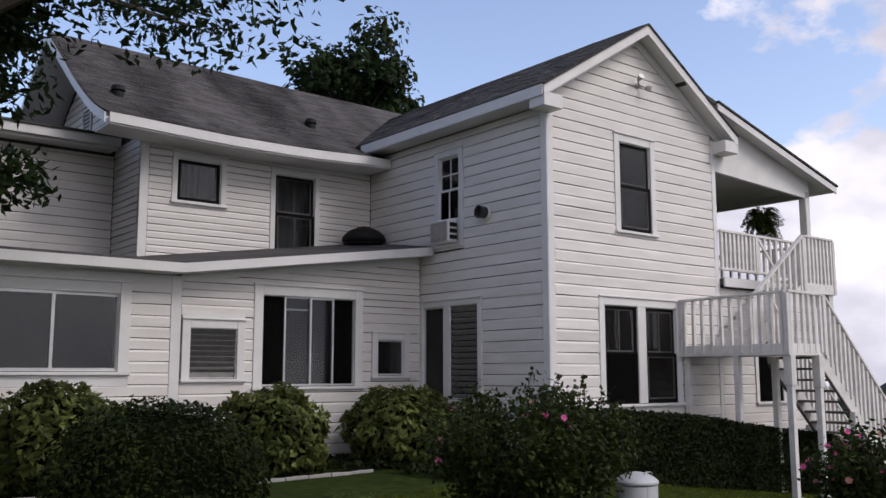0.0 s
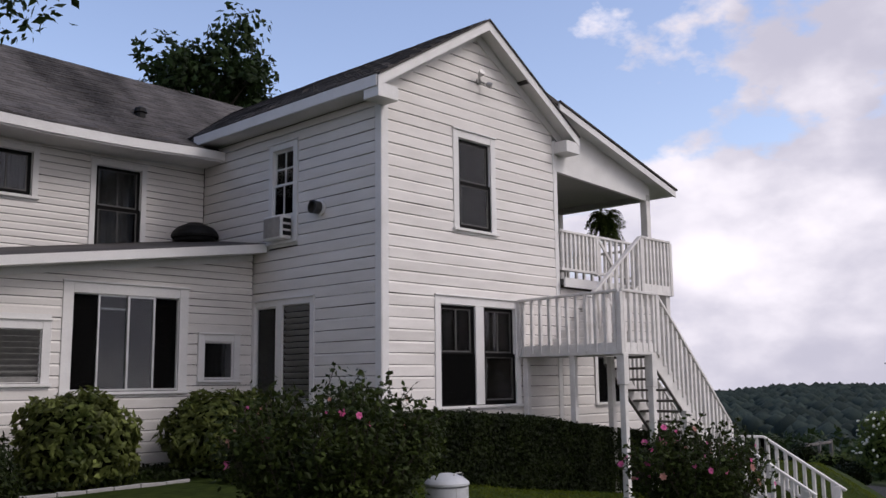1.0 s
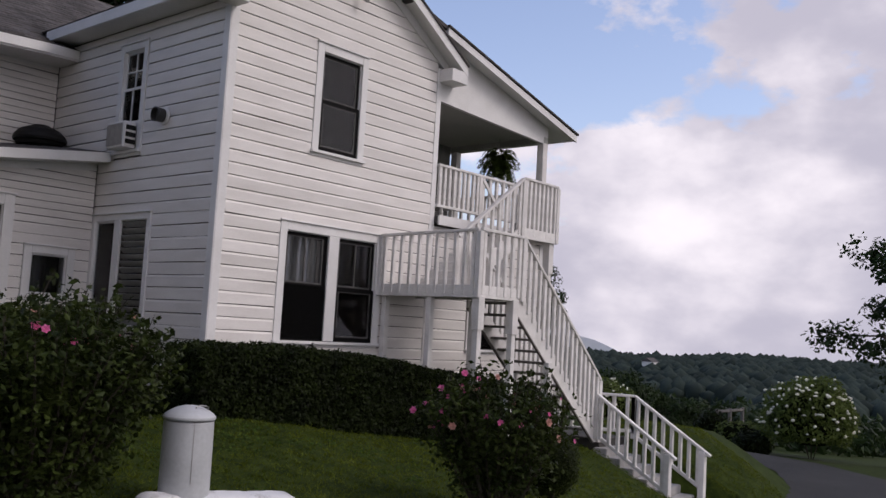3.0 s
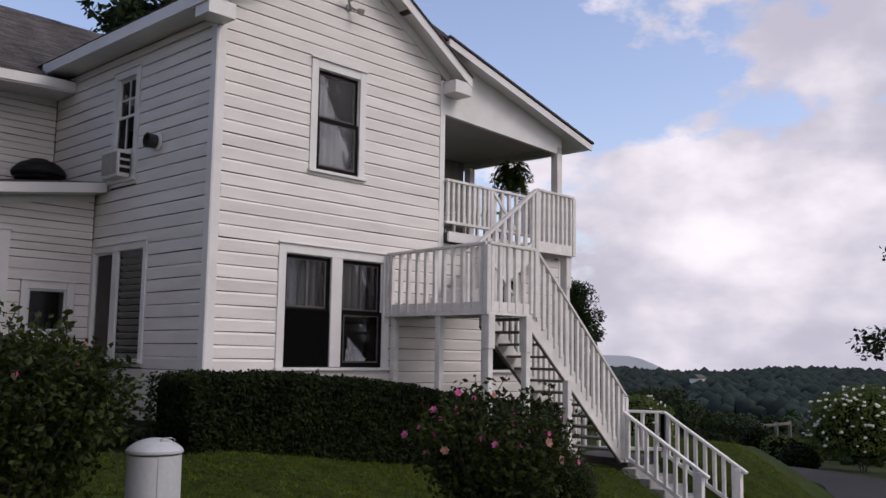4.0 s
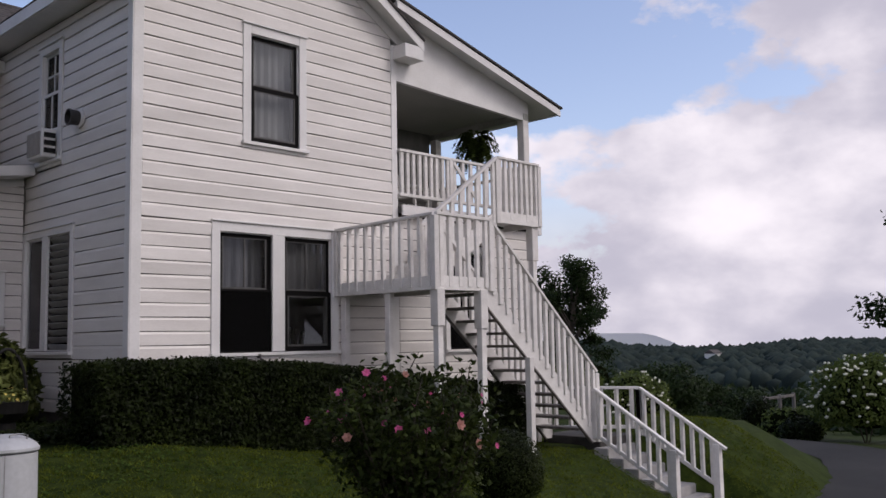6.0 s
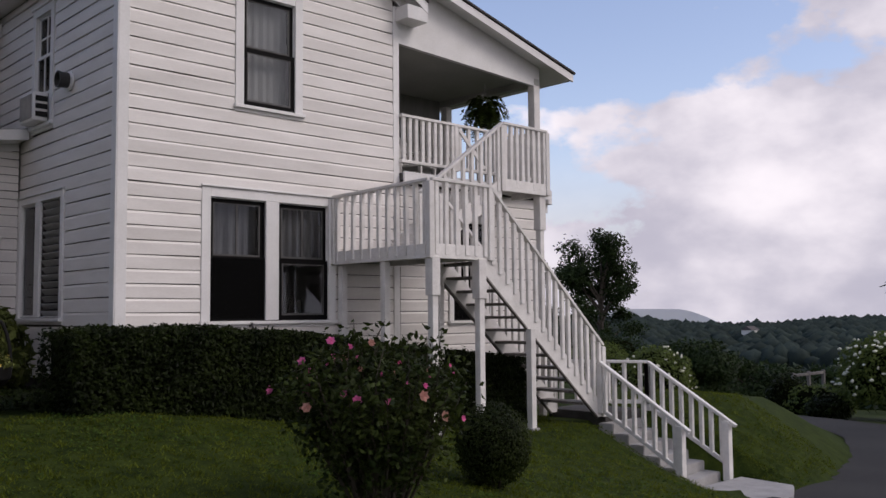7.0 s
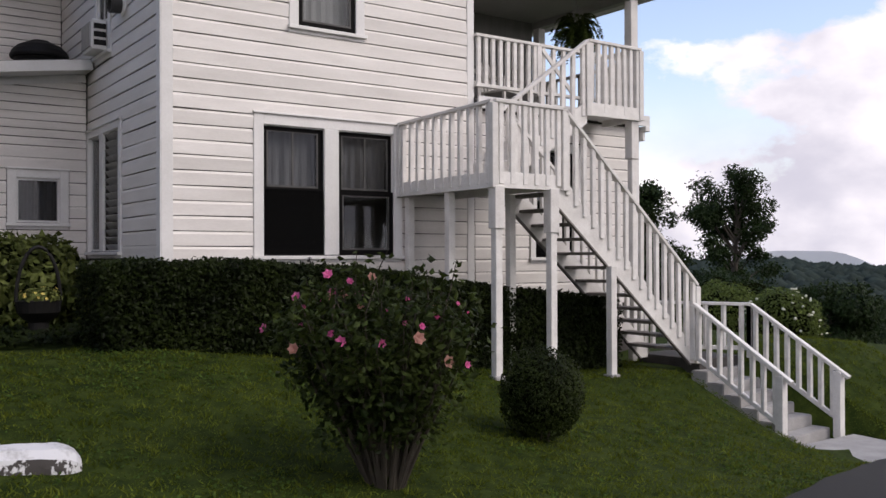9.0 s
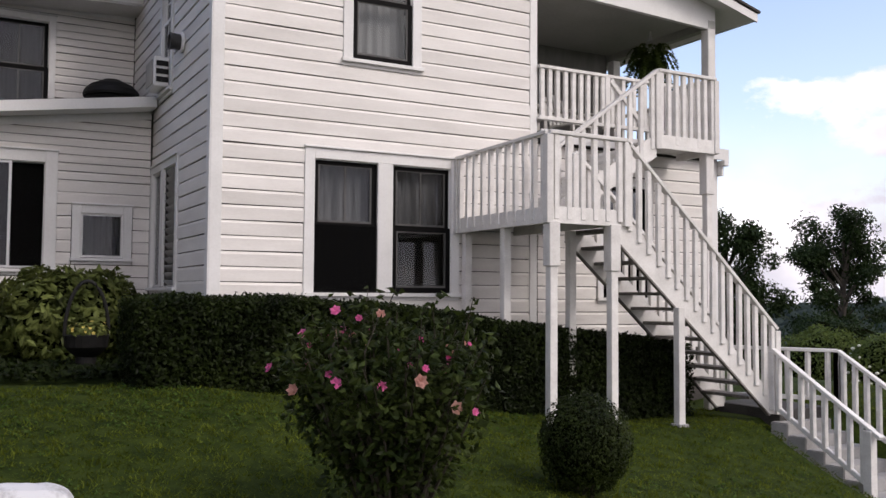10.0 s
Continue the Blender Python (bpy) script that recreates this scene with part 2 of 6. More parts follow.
M_PINK = leaf_material("pink_petal", (0.60, 0.07, 0.24), (0.74, 0.22, 0.42), sheer=0.3, vary=0.25)
M_WHITEFL = leaf_material("cream_blossom", (0.70, 0.68, 0.55), (0.80, 0.78, 0.68), sheer=0.2, vary=0.1)
M_FADED = leaf_material("faded_petal", (0.40, 0.19, 0.16), (0.52, 0.30, 0.25), sheer=0.3, vary=0.25)
M_SCREEN = screen_material("insect_screen")
M_YELLOW = leaf_material("yellow_petal", (0.55, 0.40, 0.06), (0.66, 0.55, 0.20), sheer=0.3, vary=0.2)
# near-black core: the shade deep between the leaves is in its colour
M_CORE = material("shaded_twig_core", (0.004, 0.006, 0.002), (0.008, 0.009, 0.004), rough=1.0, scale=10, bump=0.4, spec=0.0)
# bluish foliage: distance haze is mixed into the colour of the far woods
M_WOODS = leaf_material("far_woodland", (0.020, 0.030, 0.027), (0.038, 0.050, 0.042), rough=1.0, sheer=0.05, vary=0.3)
# the air's haze is put into the mountain's pale colour
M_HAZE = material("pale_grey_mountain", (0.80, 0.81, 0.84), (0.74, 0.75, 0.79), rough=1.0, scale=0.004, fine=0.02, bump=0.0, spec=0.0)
M_POST = material("chipped_white_paint", (0.50, 0.515, 0.53), (0.40, 0.41, 0.42), rough=0.45, scale=3, fine=30, bump=0.1)
M_KERB = material("white_paint_on_concrete", (0.60, 0.60, 0.61), (0.34, 0.335, 0.33), rough=0.7, scale=7, fine=40, bump=0.35, span=(0.50, 0.72))
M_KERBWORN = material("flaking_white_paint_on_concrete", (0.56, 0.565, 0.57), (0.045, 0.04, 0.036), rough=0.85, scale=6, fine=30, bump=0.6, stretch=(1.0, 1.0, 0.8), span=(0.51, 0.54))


# ---- helpers ----
def mesh_object(name, bm, mat):
    bmesh.ops.recalc_face_normals(bm, faces=bm.faces)
    for e in bm.edges:
        e.smooth = e.calc_face_angle(1.0) < 0.3
    for f in bm.faces:
        f.smooth = True
    me = bpy.data.meshes.new(name)
    bm.to_mesh(me)
    bm.free()
    me.materials.append(mat)
    return new(name, me)


def thing(name, at, label, category, group="", kind=""):
    ob = new(name)
    ob.empty_display_size = 0.2
    ob.matrix_world = Matrix.Translation(at)
    return tagged(ob, label, category, group, kind)


def root_of(ob):
    while ob.parent:
        ob = ob.parent
    return ob


def attach(ob, parent):
    """World-placed mesh under a thing or a part."""
    ob.parent = parent
    if parent.parent is None and parent.data is None:
        ob.matrix_parent_inverse = Matrix.Translation(-parent.location)
    return ob


def part(name, bm, mat, parent, label=""):
    ob = attach(mesh_object(name, bm, mat), parent)
    return tagged(ob, label)


def shared(name, me, m, parent):
    """A piece on shared mesh data at the world pose m."""
    ob = attach(new(name, me), parent)
    ob.matrix_basis = m
    return ob


def box(bm, x0, x1, y0, y1, z0, z1):
    v = [bm.verts.new((x, y, z)) for z in (z0, z1) for x, y in ((x0, y0), (x1, y0), (x1, y1), (x0, y1))]
    for f in ((0, 3, 2, 1), (4, 5, 6, 7), (0, 1, 5, 4), (1, 2, 6, 5), (2, 3, 7, 6), (3, 0, 4, 7)):
        bm.faces.new([v[i] for i in f])


def boxed(x0, x1, y0, y1, z0, z1, bevel=0.0):
    bm = bmesh.new()
    box(bm, x0, x1, y0, y1, z0, z1)
    if bevel:
        bmesh.ops.bevel(bm, geom=bm.edges[:], offset=bevel, segments=1, affect="EDGES")
    return bm


def bar(bm, a, b, w, h, up=(0, 0, 1)):
    """A straight bar of w by h from a to b."""
    a, b = Vector(a), Vector(b)
    d = (b - a).normalized()
    s = d.cross(Vector(up)).normalized() * (w / 2)
    t = s.cross(d).normalized() * (h / 2)
    v = [bm.verts.new(p + i * s + j * t) for p in (a, b) for i, j in ((-1, -1), (1, -1), (1, 1), (-1, 1))]
    for f in ((0, 3, 2, 1), (4, 5, 6, 7), (0, 1, 5, 4), (1, 2, 6, 5), (2, 3, 7, 6), (3, 0, 4, 7)):
        bm.faces.new([v[i] for i in f])


def barred(a, b, w, h, bevel=0.006, up=(0, 0, 1)):
    bm = bmesh.new()
    bar(bm, a, b, w, h, up)
    if bevel:
        bmesh.ops.bevel(bm, geom=bm.edges[:], offset=bevel, segments=1, affect="EDGES")
    return bm


def prism(bm, outline, to):
    """A closed outline (3D points) pushed by the vector to."""
    lo = [bm.verts.new(p) for p in outline]
    hi = [bm.verts.new(Vector(p) + Vector(to)) for p in outline]
    n = len(lo)
    bm.faces.new(lo)
    bm.faces.new(hi[::-1])
    for i in range(n):
        bm.faces.new((lo[i], hi[i], hi[(i + 1) % n], lo[(i + 1) % n]))


def lathe(bm, profile, at=(0, 0, 0), n=20, axis="z"):
    """A turned shape from (radius, height) pairs."""
    at = Vector(at)
    rings = []
    for r, h in profile:
        ring = []
        for i in range(n):
            a = 2 * math.pi * i / n
            p = Vector((r * math.cos(a), r * math.sin(a), h))
            if axis == "y":
                p = Vector((p.x, -p.z, p.y))
            if axis == "x":
                p = Vector((-p.z, p.x, p.y))
            ring.append(bm.verts.new(at + p))
        rings.append(ring)
    for a, b in zip(rings, rings[1:]):
        for i in range(n):
            bm.faces.new((a[i], a[(i + 1) % n], b[(i + 1) % n], b[i]))
    bm.faces.new(rings[0][::-1])
    bm.faces.new(rings[-1])


def tube(bm, pts, radii, n=7):
    """A tapered branch through the points."""
    rings = []
    for i, p in enumerate(pts):
        p = Vector(p)
        d = (Vector(pts[min(i + 1, len(pts) - 1)]) - Vector(pts[max(i - 1, 0)])).normalized()
        s = d.orthogonal().normalized()
        t = d.cross(s)
        rings.append([bm.verts.new(p + radii[i] * (math.cos(2 * math.pi * k / n) * s + math.sin(2 * math.pi * k / n) * t)) for k in range(n)])
    for a, b in zip(rings, rings[1:]):
        for k in range(n):
            bm.faces.new((a[k], a[(k + 1) % n], b[(k + 1) % n], b[k]))
    bm.faces.new(rings[0][::-1])
    bm.faces.new(rings[-1])


def leaves(name, centres, normals, length, width, mat, parent, rng, spread=0.8, label=""):
    """Many small pointed, folded leaves as one mesh."""
    n = len(centres)
    nor = normals + rng.normal(0, spread, (n, 3))
    nor /= np.linalg.norm(nor, axis=1, keepdims=True) + 1e-9
    ax = rng.normal(0, 1, (n, 3))
    ax -= nor * (ax * nor).sum(1, keepdims=True)
    ax /= np.linalg.norm(ax, axis=1, keepdims=True) + 1e-9
    sd = np.cross(nor, ax)
    k = rng.uniform(0.65, 1.3, (n, 1))
    L, W = length * k / 2, width * k / 2
    v = np.stack([centres - ax * L, centres + sd * W - nor * W * 0.35, centres + ax * L, centres - sd * W - nor * W * 0.35], 1).reshape(-1, 3)
    i = np.arange(n)[:, None] * 4
    faces = np.concatenate([i + [0, 1, 2], i + [0, 2, 3]], 0)
    me = bpy.data.meshes.new(name)
    me.from_pydata(v.tolist(), [], faces.tolist())
    me.materials.append(mat)
    return tagged(attach(new(name, me), parent), label)


def on_blob(rng, n, centre, radii, lump=0.18, freq=1.6, low=-0.9, depth=0.25, seed=0.0, power=2.0):
    """Points and normals scattered in the outer layer of an uneven rounded body."""
    d = rng.normal(0, 1, (n * 2, 3))
    d /= np.linalg.norm(d, axis=1, keepdims=True)
    d = d[d[:, 2] > low][:n]
    if power != 2.0:
        d = d / (np.abs(d) ** power).sum(1, keepdims=True) ** (1 / power)
    bump = np.array([noise.noise(Vector(p) * freq + Vector((seed, seed * 1.7, 3.1))) for p in d])
    r = (1 + lump * bump * 2)[:, None] * (1 + 0.05 * rng.random((len(d), 1)) ** 6) * (1 - depth * rng.random((len(d), 1)) ** 1.6)
    return np.asarray(centre) + d * np.asarray(radii) * r, d / np.asarray(radii)


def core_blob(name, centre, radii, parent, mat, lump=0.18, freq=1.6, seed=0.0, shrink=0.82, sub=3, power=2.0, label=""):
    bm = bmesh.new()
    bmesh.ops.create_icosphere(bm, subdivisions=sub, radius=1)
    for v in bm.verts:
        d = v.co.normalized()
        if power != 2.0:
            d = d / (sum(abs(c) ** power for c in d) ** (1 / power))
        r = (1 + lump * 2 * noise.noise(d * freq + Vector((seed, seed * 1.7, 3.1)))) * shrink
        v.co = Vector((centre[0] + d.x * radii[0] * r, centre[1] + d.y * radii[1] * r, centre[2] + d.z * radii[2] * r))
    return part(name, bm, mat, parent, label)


# ---- ground ----
def drive_edge(x):
    return float(np.interp(x, (-40, 0, 8, 12, 15.2, 17.2, 20, 23.5, 27, 30, 31.5, 32), (-15, -0.7, 2.2, 3.6, 4.75, 5.4, 5.85, 6.95, 8.6, 10.8, 14, 40)))


def drive_z(x):
    return float(np.interp(x, (-60, 0, 12, 15, 17.5, 20, 32, 45), (1.5, -0.12, -0.86, -1.15, -1.45, -1.6, -2.1, -3.2)))


def lawn_z(x):
    return float(np.interp(x, (-60, 4, 10, 11.5, 13.4, 15.3, 17.5, 20, 24, 28, 32, 45), (0.2, 0.06, 0.06, -0.14, -0.4, -0.56, -0.60, -0.34, -0.75, -1.5, -2.1, -3.2)))


def smooth(a, b, x):
    t = min(1, max(0, (x - a) / (b - a)))
    return t * t * (3 - 2 * t)


def ground_z(x, y):
    e = drive_edge(x)
    zd, zl = drive_z(x), lawn_z(x)
    z = zd + (zl - zd) * min(1, max(0, (y - e) / (max(e + 1.8, float(np.interp(x, (12, 16), (8.6, 7.7)))) - e))) ** float(np.interp(x, (9, 12, 15, 17, 19), (1.6, 1.2, 1.3, 2.0, 0.8))) if x < 32 else zd
    if 16.6 < x < 18.5 and 6.0 < y < 8.6:      # cut for the garden steps
        tread = -0.60 - 0.57 * (8.05 - y)
        k = min(smooth(16.62, 16.85, x), 1 - smooth(18.2, 18.48, x), smooth(6.0, 6.3, y), 1 - smooth(8.2, 8.55, y))
        z += k * (min(z, tread - 0.16) - z)
    r = math.hypot(x - 5, y)
    if r > 36:
        far = np.interp(r, (36, 90, 230, 420, 600, 900, 1500, 4600), (0, -4.5, -20, -17, -9, -30, -90, -170))
        z = max(z, -3.2) + far
    return float(z)


def ground_mesh():
    bm = bmesh.new()
    near = np.concatenate([np.arange(-30, 0, 1.5), np.arange(0, 30, 0.27), np.arange(30, 46, 1.5)])
    far = [46 * 1.17 ** k for k in range(1, 30)]
    xs = [-f for f in far[::-1]] + list(near) + far
    ys = [-f for f in far[::-1]] + list(np.concatenate([np.arange(-30, -3, 1.5), np.arange(-3, 16, 0.27), np.arange(16, 46, 1.5)])) + far
    xs, ys = [x for x in xs if abs(x) < 4700], [y for y in ys if abs(y) < 4700]
    grid = [[bm.verts.new((x, y, ground_z(x, y) + 0.03 * noise.noise(Vector((x * 0.9, y * 0.9, 0))))) for y in ys] for x in xs]
    for i in range(len(xs) - 1):
        for j in range(len(ys) - 1):
            bm.faces.new((grid[i][j], grid[i + 1][j], grid[i + 1][j + 1], grid[i][j + 1]))
    for f in bm.faces:
        f.smooth = True
    return bm


ground = mesh_object("ground", ground_mesh(), M_GRASS)
tagged(ground, "mown green lawn sloping down to an asphalt drive", "ground", kind="structure")

bm = bmesh.new()
left = [(-24, -9.2), (-8, -3.6), (0, -0.7), (4, 0.75), (8, 2.2), (12, 3.6), (15.2, 4.75), (17.2, 5.4), (20, 5.85), (23.5, 6.95), (27, 8.6), (30, 10.8), (31.3, 14), (31.5, 24)]
right = [(-22, -15), (-6, -10), (1, -7.6), (5, -6.2), (9, -4.8), (13, -3.4), (16.5, -2.0), (18.5, -1.1), (21, 0.2), (24, 2.0), (28.6, 6.1), (31.5, 9.0), (34, 14), (34.5, 24)]
rows = []
for a, b in zip(left, right):
    rows.append([(a[0] + (b[0] - a[0]) * k / 8, a[1] + (b[1] - a[1]) * k / 8) for k in range(9)])
fine = []
for r0, r1 in zip(rows, rows[1:]):
    for k in range(6):
        fine.append([(p[0] + (q[0] - p[0]) * k / 6, p[1] + (q[1] - p[1]) * k / 6) for p, q in zip(r0, r1)])
vv = [[bm.verts.new((x + 0.05 * noise.noise(Vector((x * 2, y * 2, 5))), y + 0.06 * noise.noise(Vector((x * 2, y * 2, 9))), ground_z(x, y) + 0.045)) for x, y in row] for row in fine]
for a, b in zip(vv, vv[1:]):
    for k in range(8):
        bm.faces.new((a[k], a[k + 1], b[k + 1], b[k]))
for f in bm.faces:
    f.smooth = True
road = mesh_object("road", bm, M_ASPH)
tagged(road, "worn grey asphalt drive curving round a grassy bank", "drive", kind="structure")


# ---- the house ----
house = thing("house", (10.3, 10.2, 0.0), "white two-storey wooden house with lap siding and grey shingle roofs", "house")


class Wall:
    """A wall plane that faces -y (axis 'y') or -x (axis 'x'); u runs along it, d stands out from it."""
    def __init__(self, axis, at):
        self.axis, self.at = axis, at

    def p(self, u, d, z):
        return Vector((u, self.at - d, z)) if self.axis == "y" else Vector((self.at - d, u, z))

    def block(self, bm, u0, u1, d0, d1, z0, z1):
        v = [bm.verts.new(self.p(u, d, z)) for z in (z0, z1) for u, d in ((u0, d0), (u1, d0), (u1, d1), (u0, d1))]
        for f in ((0, 3, 2, 1), (4, 5, 6, 7), (0, 1, 5, 4), (1, 2, 6, 5), (2, 3, 7, 6), (3, 0, 4, 7)):
            bm.faces.new([v[i] for i in f])

    def blocked(self, u0, u1, d0, d1, z0, z1, bevel=0.004):
        bm = bmesh.new()
        self.block(bm, u0, u1, d0, d1, z0, z1)
        if bevel:
            bmesh.ops.bevel(bm, geom=bm.edges[:], offset=bevel, segments=1, affect="EDGES")
        return bm


def wall_body(name, w, u0, u1, z0, z1, holes, thick=0.16, top=None):
    """The wall behind the boards, with its openings cut through; top: outline points (u, z) above z1."""
    bm = bmesh.new()
    us = sorted({u0, u1, *[h[0] for h in holes], *[h[1] for h in holes]})
    zs = sorted({z0, z1, *[h[2] for h in holes], *[h[3] for h in holes]})
    us, zs = [u for u in us if u0 <= u <= u1], [z for z in zs if z0 <= z <= z1]
    for a, b in zip(us, us[1:]):
        for c, d in zip(zs, zs[1:]):
            um, zm = (a + b) / 2, (c + d) / 2
            if not any(h[0] < um < h[1] and h[2] < zm < h[3] for h in holes):
                w.block(bm, a, b, -thick, 0, c, d)
    if top:
        prism(bm, [w.p(u, -thick, z) for u, z in top], w.p(0, 0, 0) - w.p(0, -thick, 0))
    bmesh.ops.remove_doubles(bm, verts=bm.verts, dist=0.0005)
    return part(name, bm, M_SHEATH, house)


def boards(w, body, u0, u1, z0, z1, h, holes, limit=None, thick=0.021, rng=random.Random(3), belly=0.0):
    """Lap boards, each one a piece, stopped at the openings' casings and at the gable's slopes."""
    bulge = lambda q: belly * sum(k * math.exp(-((q - c_) / w_) ** 2) for c_, w_, k in ((3.38, 0.17, 1.0), (4.12, 0.10, 0.75), (2.70, 0.11, 0.8), (2.16, 0.10, 0.65), (5.1, 0.12, 0.3)))
    z = z0
    while z < z1 - 0.02:
        zt = min(z + h, z1)
        a0, a1 = (limit(z) if limit else (u0, u1))
        b0, b1 = (limit(zt) if limit else (u0, u1))
        cuts = [(a0, a1, b0, b1)]
        for hu0, hu1, hz0, hz1 in holes:
            if hz0 < z + h * 0.5 < hz1:
                nxt = []
                for c in cuts:
                    if hu1 <= c[0] or hu0 >= c[1]:
                        nxt.append(c)
                        continue
                    if hu0 - c[0] > 0.02:
                        nxt.append((c[0], hu0, c[2], hu0))
                    if c[1] - hu1 > 0.02:
                        nxt.append((hu1, c[1], hu1, c[3]))
                cuts = nxt
        for c in cuts:
            if c[1] - c[0] < 0.03 or c[3] - c[2] < 0.0:
                continue
            n = max(1, min(6, int((c[1] - c[0]) / 0.7)))
            bm = bmesh.new()
            prev = None
            tilt = rng.uniform(-0.003, 0.003)
            lift = rng.uniform(-0.002, 0.003)
            for k in range(n + 1):
                t = k / n
                ub, ut = c[0] + (c[1] - c[0]) * t, c[2] + (c[3] - c[2]) * t
                wob = rng.uniform(-0.0035, 0.0035) + tilt * (t - 0.5)
                out = thick + lift + rng.uniform(-0.003, 0.004)
                zc, uc = max(z + wob + 0.01, zt - 0.032), ub + (ut - ub) * 0.8
                ring = [bm.verts.new(w.p(ub, 0.0, z + wob + 0.009)), bm.verts.new(w.p(ub, out + bulge(z), z + wob + 0.009)), bm.verts.new(w.p(uc, out + bulge(zc), zc)),
                        bm.verts.new(w.p(ut, out * 0.28 + bulge(zt), zt + wob)), bm.verts.new(w.p(ut, 0.0, zt + wob))]
                if prev:
                    for q in range(5):
                        bm.faces.new((prev[q], prev[(q + 1) % 5], ring[(q + 1) % 5], ring[q]))
                else:
                    bm.faces.new(ring[::-1])
                prev = ring
            bm.faces.new(prev)
            part("board", bm, M_SIDING, body)
        z += h


def curtain(w, u0, u1, z0, z1, parent, rng, mat=None, back=0.17, label="grey gathered net curtain"):
    bm = bmesh.new()
    n = 28
    lo, hi = [], []
    ph = rng.uniform(0, 6)
    for i in range(n + 1):
        u = u0 + (u1 - u0) * i / n
        d = -back + 0.018 * math.sin(i * 1.35 + ph) + 0.01 * math.sin(i * 0.6)
        lo.append(bm.verts.new(w.p(u, d - 0.01, z0)))
        hi.append(bm.verts.new(w.p(u, d, z1)))
    for i in range(n):
        bm.faces.new((lo[i], lo[i + 1], hi[i + 1], hi[i]))
    ob = part("curtain", bm, mat or M_CURTAIN, parent, label)
    return ob


def casing(w, win, u0, u1, z0, z1, cw=0.13, sill=True, head=True, out=0.042):
    part("casing", w.blocked(u0 - cw, u0, 0, out, z0 - 0.01, z1 + cw), M_TRIM, win)
    part("casing", w.blocked(u1, u1 + cw, 0, out, z0 - 0.01, z1 + cw), M_TRIM, win)
    part("casing", w.blocked(u0, u1, 0, out - 0.004, z1, z1 + cw), M_TRIM, win)
    if head:
        part("drip_cap", w.blocked(u0 - cw - 0.015, u1 + cw + 0.015, 0, out + 0.025, z1 + cw, z1 + cw + 0.025), M_TRIM, win)
    if sill:
        part("sill", w.blocked(u0 - cw - 0.02, u1 + cw + 0.02, 0, out + 0.04, z0 - 0.055, z0 - 0.01), M_TRIM, win)
        part("apron", w.blocked(u0 - cw, u1 + cw, 0, out - 0.012, z0 - 0.10, z0 - 0.055), M_TRIM, win)
    else:
        part("casing", w.blocked(u0 - cw, u1 + cw, 0, out - 0.004, z0 - cw, z0 - 0.01), M_TRIM, win)


def pane(w, u0, u1, z0, z1, d, parent):
    ob = part("pane", w.blocked(u0, u1, d - 0.004, d, z0, z1, 0), M_GLASS, parent)
    ob.visible_shadow = False
    return ob


def sash(name, w, u0, u1, z0, z1, d, mat, win, rail=0.05, muntins=(), bars=(), mmat=None, label="", bead=False):
    bm = bmesh.new()
    w.block(bm, u0, u0 + rail, d - 0.03, d, z0, z1)
    w.block(bm, u1 - rail, u1, d - 0.03, d, z0, z1)
    w.block(bm, u0 + rail, u1 - rail, d - 0.03, d - 0.001, z0, z0 + rail)
    w.block(bm, u0 + rail, u1 - rail, d - 0.03, d - 0.001, z1 - rail, z1)
    s = part(name, bm, mat, win, label)
    for u in muntins:
        part("muntin", w.blocked(u - 0.011, u + 0.011, d - 0.022, d - 0.003, z0 + rail, z1 - rail, 0), mmat or mat, win)
    for z in bars:
        part("muntin", w.blocked(u0 + rail, u1 - rail, d - 0.021, d - 0.004, z - 0.011, z + 0.011, 0), mmat or mat, win)
    if bead:
        bm = bmesh.new()
        a0, a1, b0, b1, t = u0 + rail, u1 - rail, z0 + rail, z1 - rail, 0.02
        w.block(bm, a0, a0 + t, d - 0.02, d - 0.004, b0, b1)
        w.block(bm, a1 - t, a1, d - 0.02, d - 0.004, b0, b1)
        w.block(bm, a0 + t, a1 - t, d - 0.02, d - 0.005, b0, b0 + t * 1.3)
        w.block(bm, a0 + t, a1 - t, d - 0.02, d - 0.005, b1 - t * 0.6, b1)
        part("glazing_bead", bm, M_GREY, win)
    pane(w, u0 + rail, u1 - rail, z0 + rail, z1 - rail, d - 0.012, win)
    return s


def double_hung(w, u0, u1, z0, z1, win, mat=M_SASH, muntin=True, mmat=M_GREY, curtains=True, both=False, seed=1, rail=0.062, drape=None, screen=True):
    zm = (z0 + z1) / 2 + 0.01
    um = (u0 + u1) / 2
    sash("upper_sash", w, u0, u1, zm - 0.03, z1, -0.02, mat, win, rail, (um,) if muntin else (), (), mmat, bead=mat is M_SASH)
    sash("lower_sash", w, u0, u1, z0, zm + 0.02, 0.012, mat, win, rail, (um,) if both and muntin else (), (), mmat, bead=mat is M_SASH)
    if curtains and not both and screen:
        part("insect_screen", w.blocked(u0 + 0.02, u1 - 0.02, 0.016, 0.019, z0 + 0.02, zm, 0), M_SCREEN, win)
    if curtains:
        r = random.Random(seed)
        curtain(w, u0 + 0.03, u1 - 0.03, zm - 0.05 if not both else z0 + 0.05, z1 - 0.02, win, r, drape)


def window(name, label, w, u0, u1, z0, z1):
    """A window's lining; its sashes, panes and casing go under it."""
    bm = bmesh.new()
    w.block(bm, u0, u0 + 0.012, -0.15, 0.004, z0, z1)
    w.block(bm, u1 - 0.012, u1, -0.15, 0.004, z0, z1)
    w.block(bm, u0 + 0.012, u1 - 0.012, -0.15, 0.003, z0, z0 + 0.012)
    w.block(bm, u0 + 0.012, u1 - 0.012, -0.15, 0.003, z1 - 0.012, z1)
    return part(name, bm, M_TRIM, house, label)


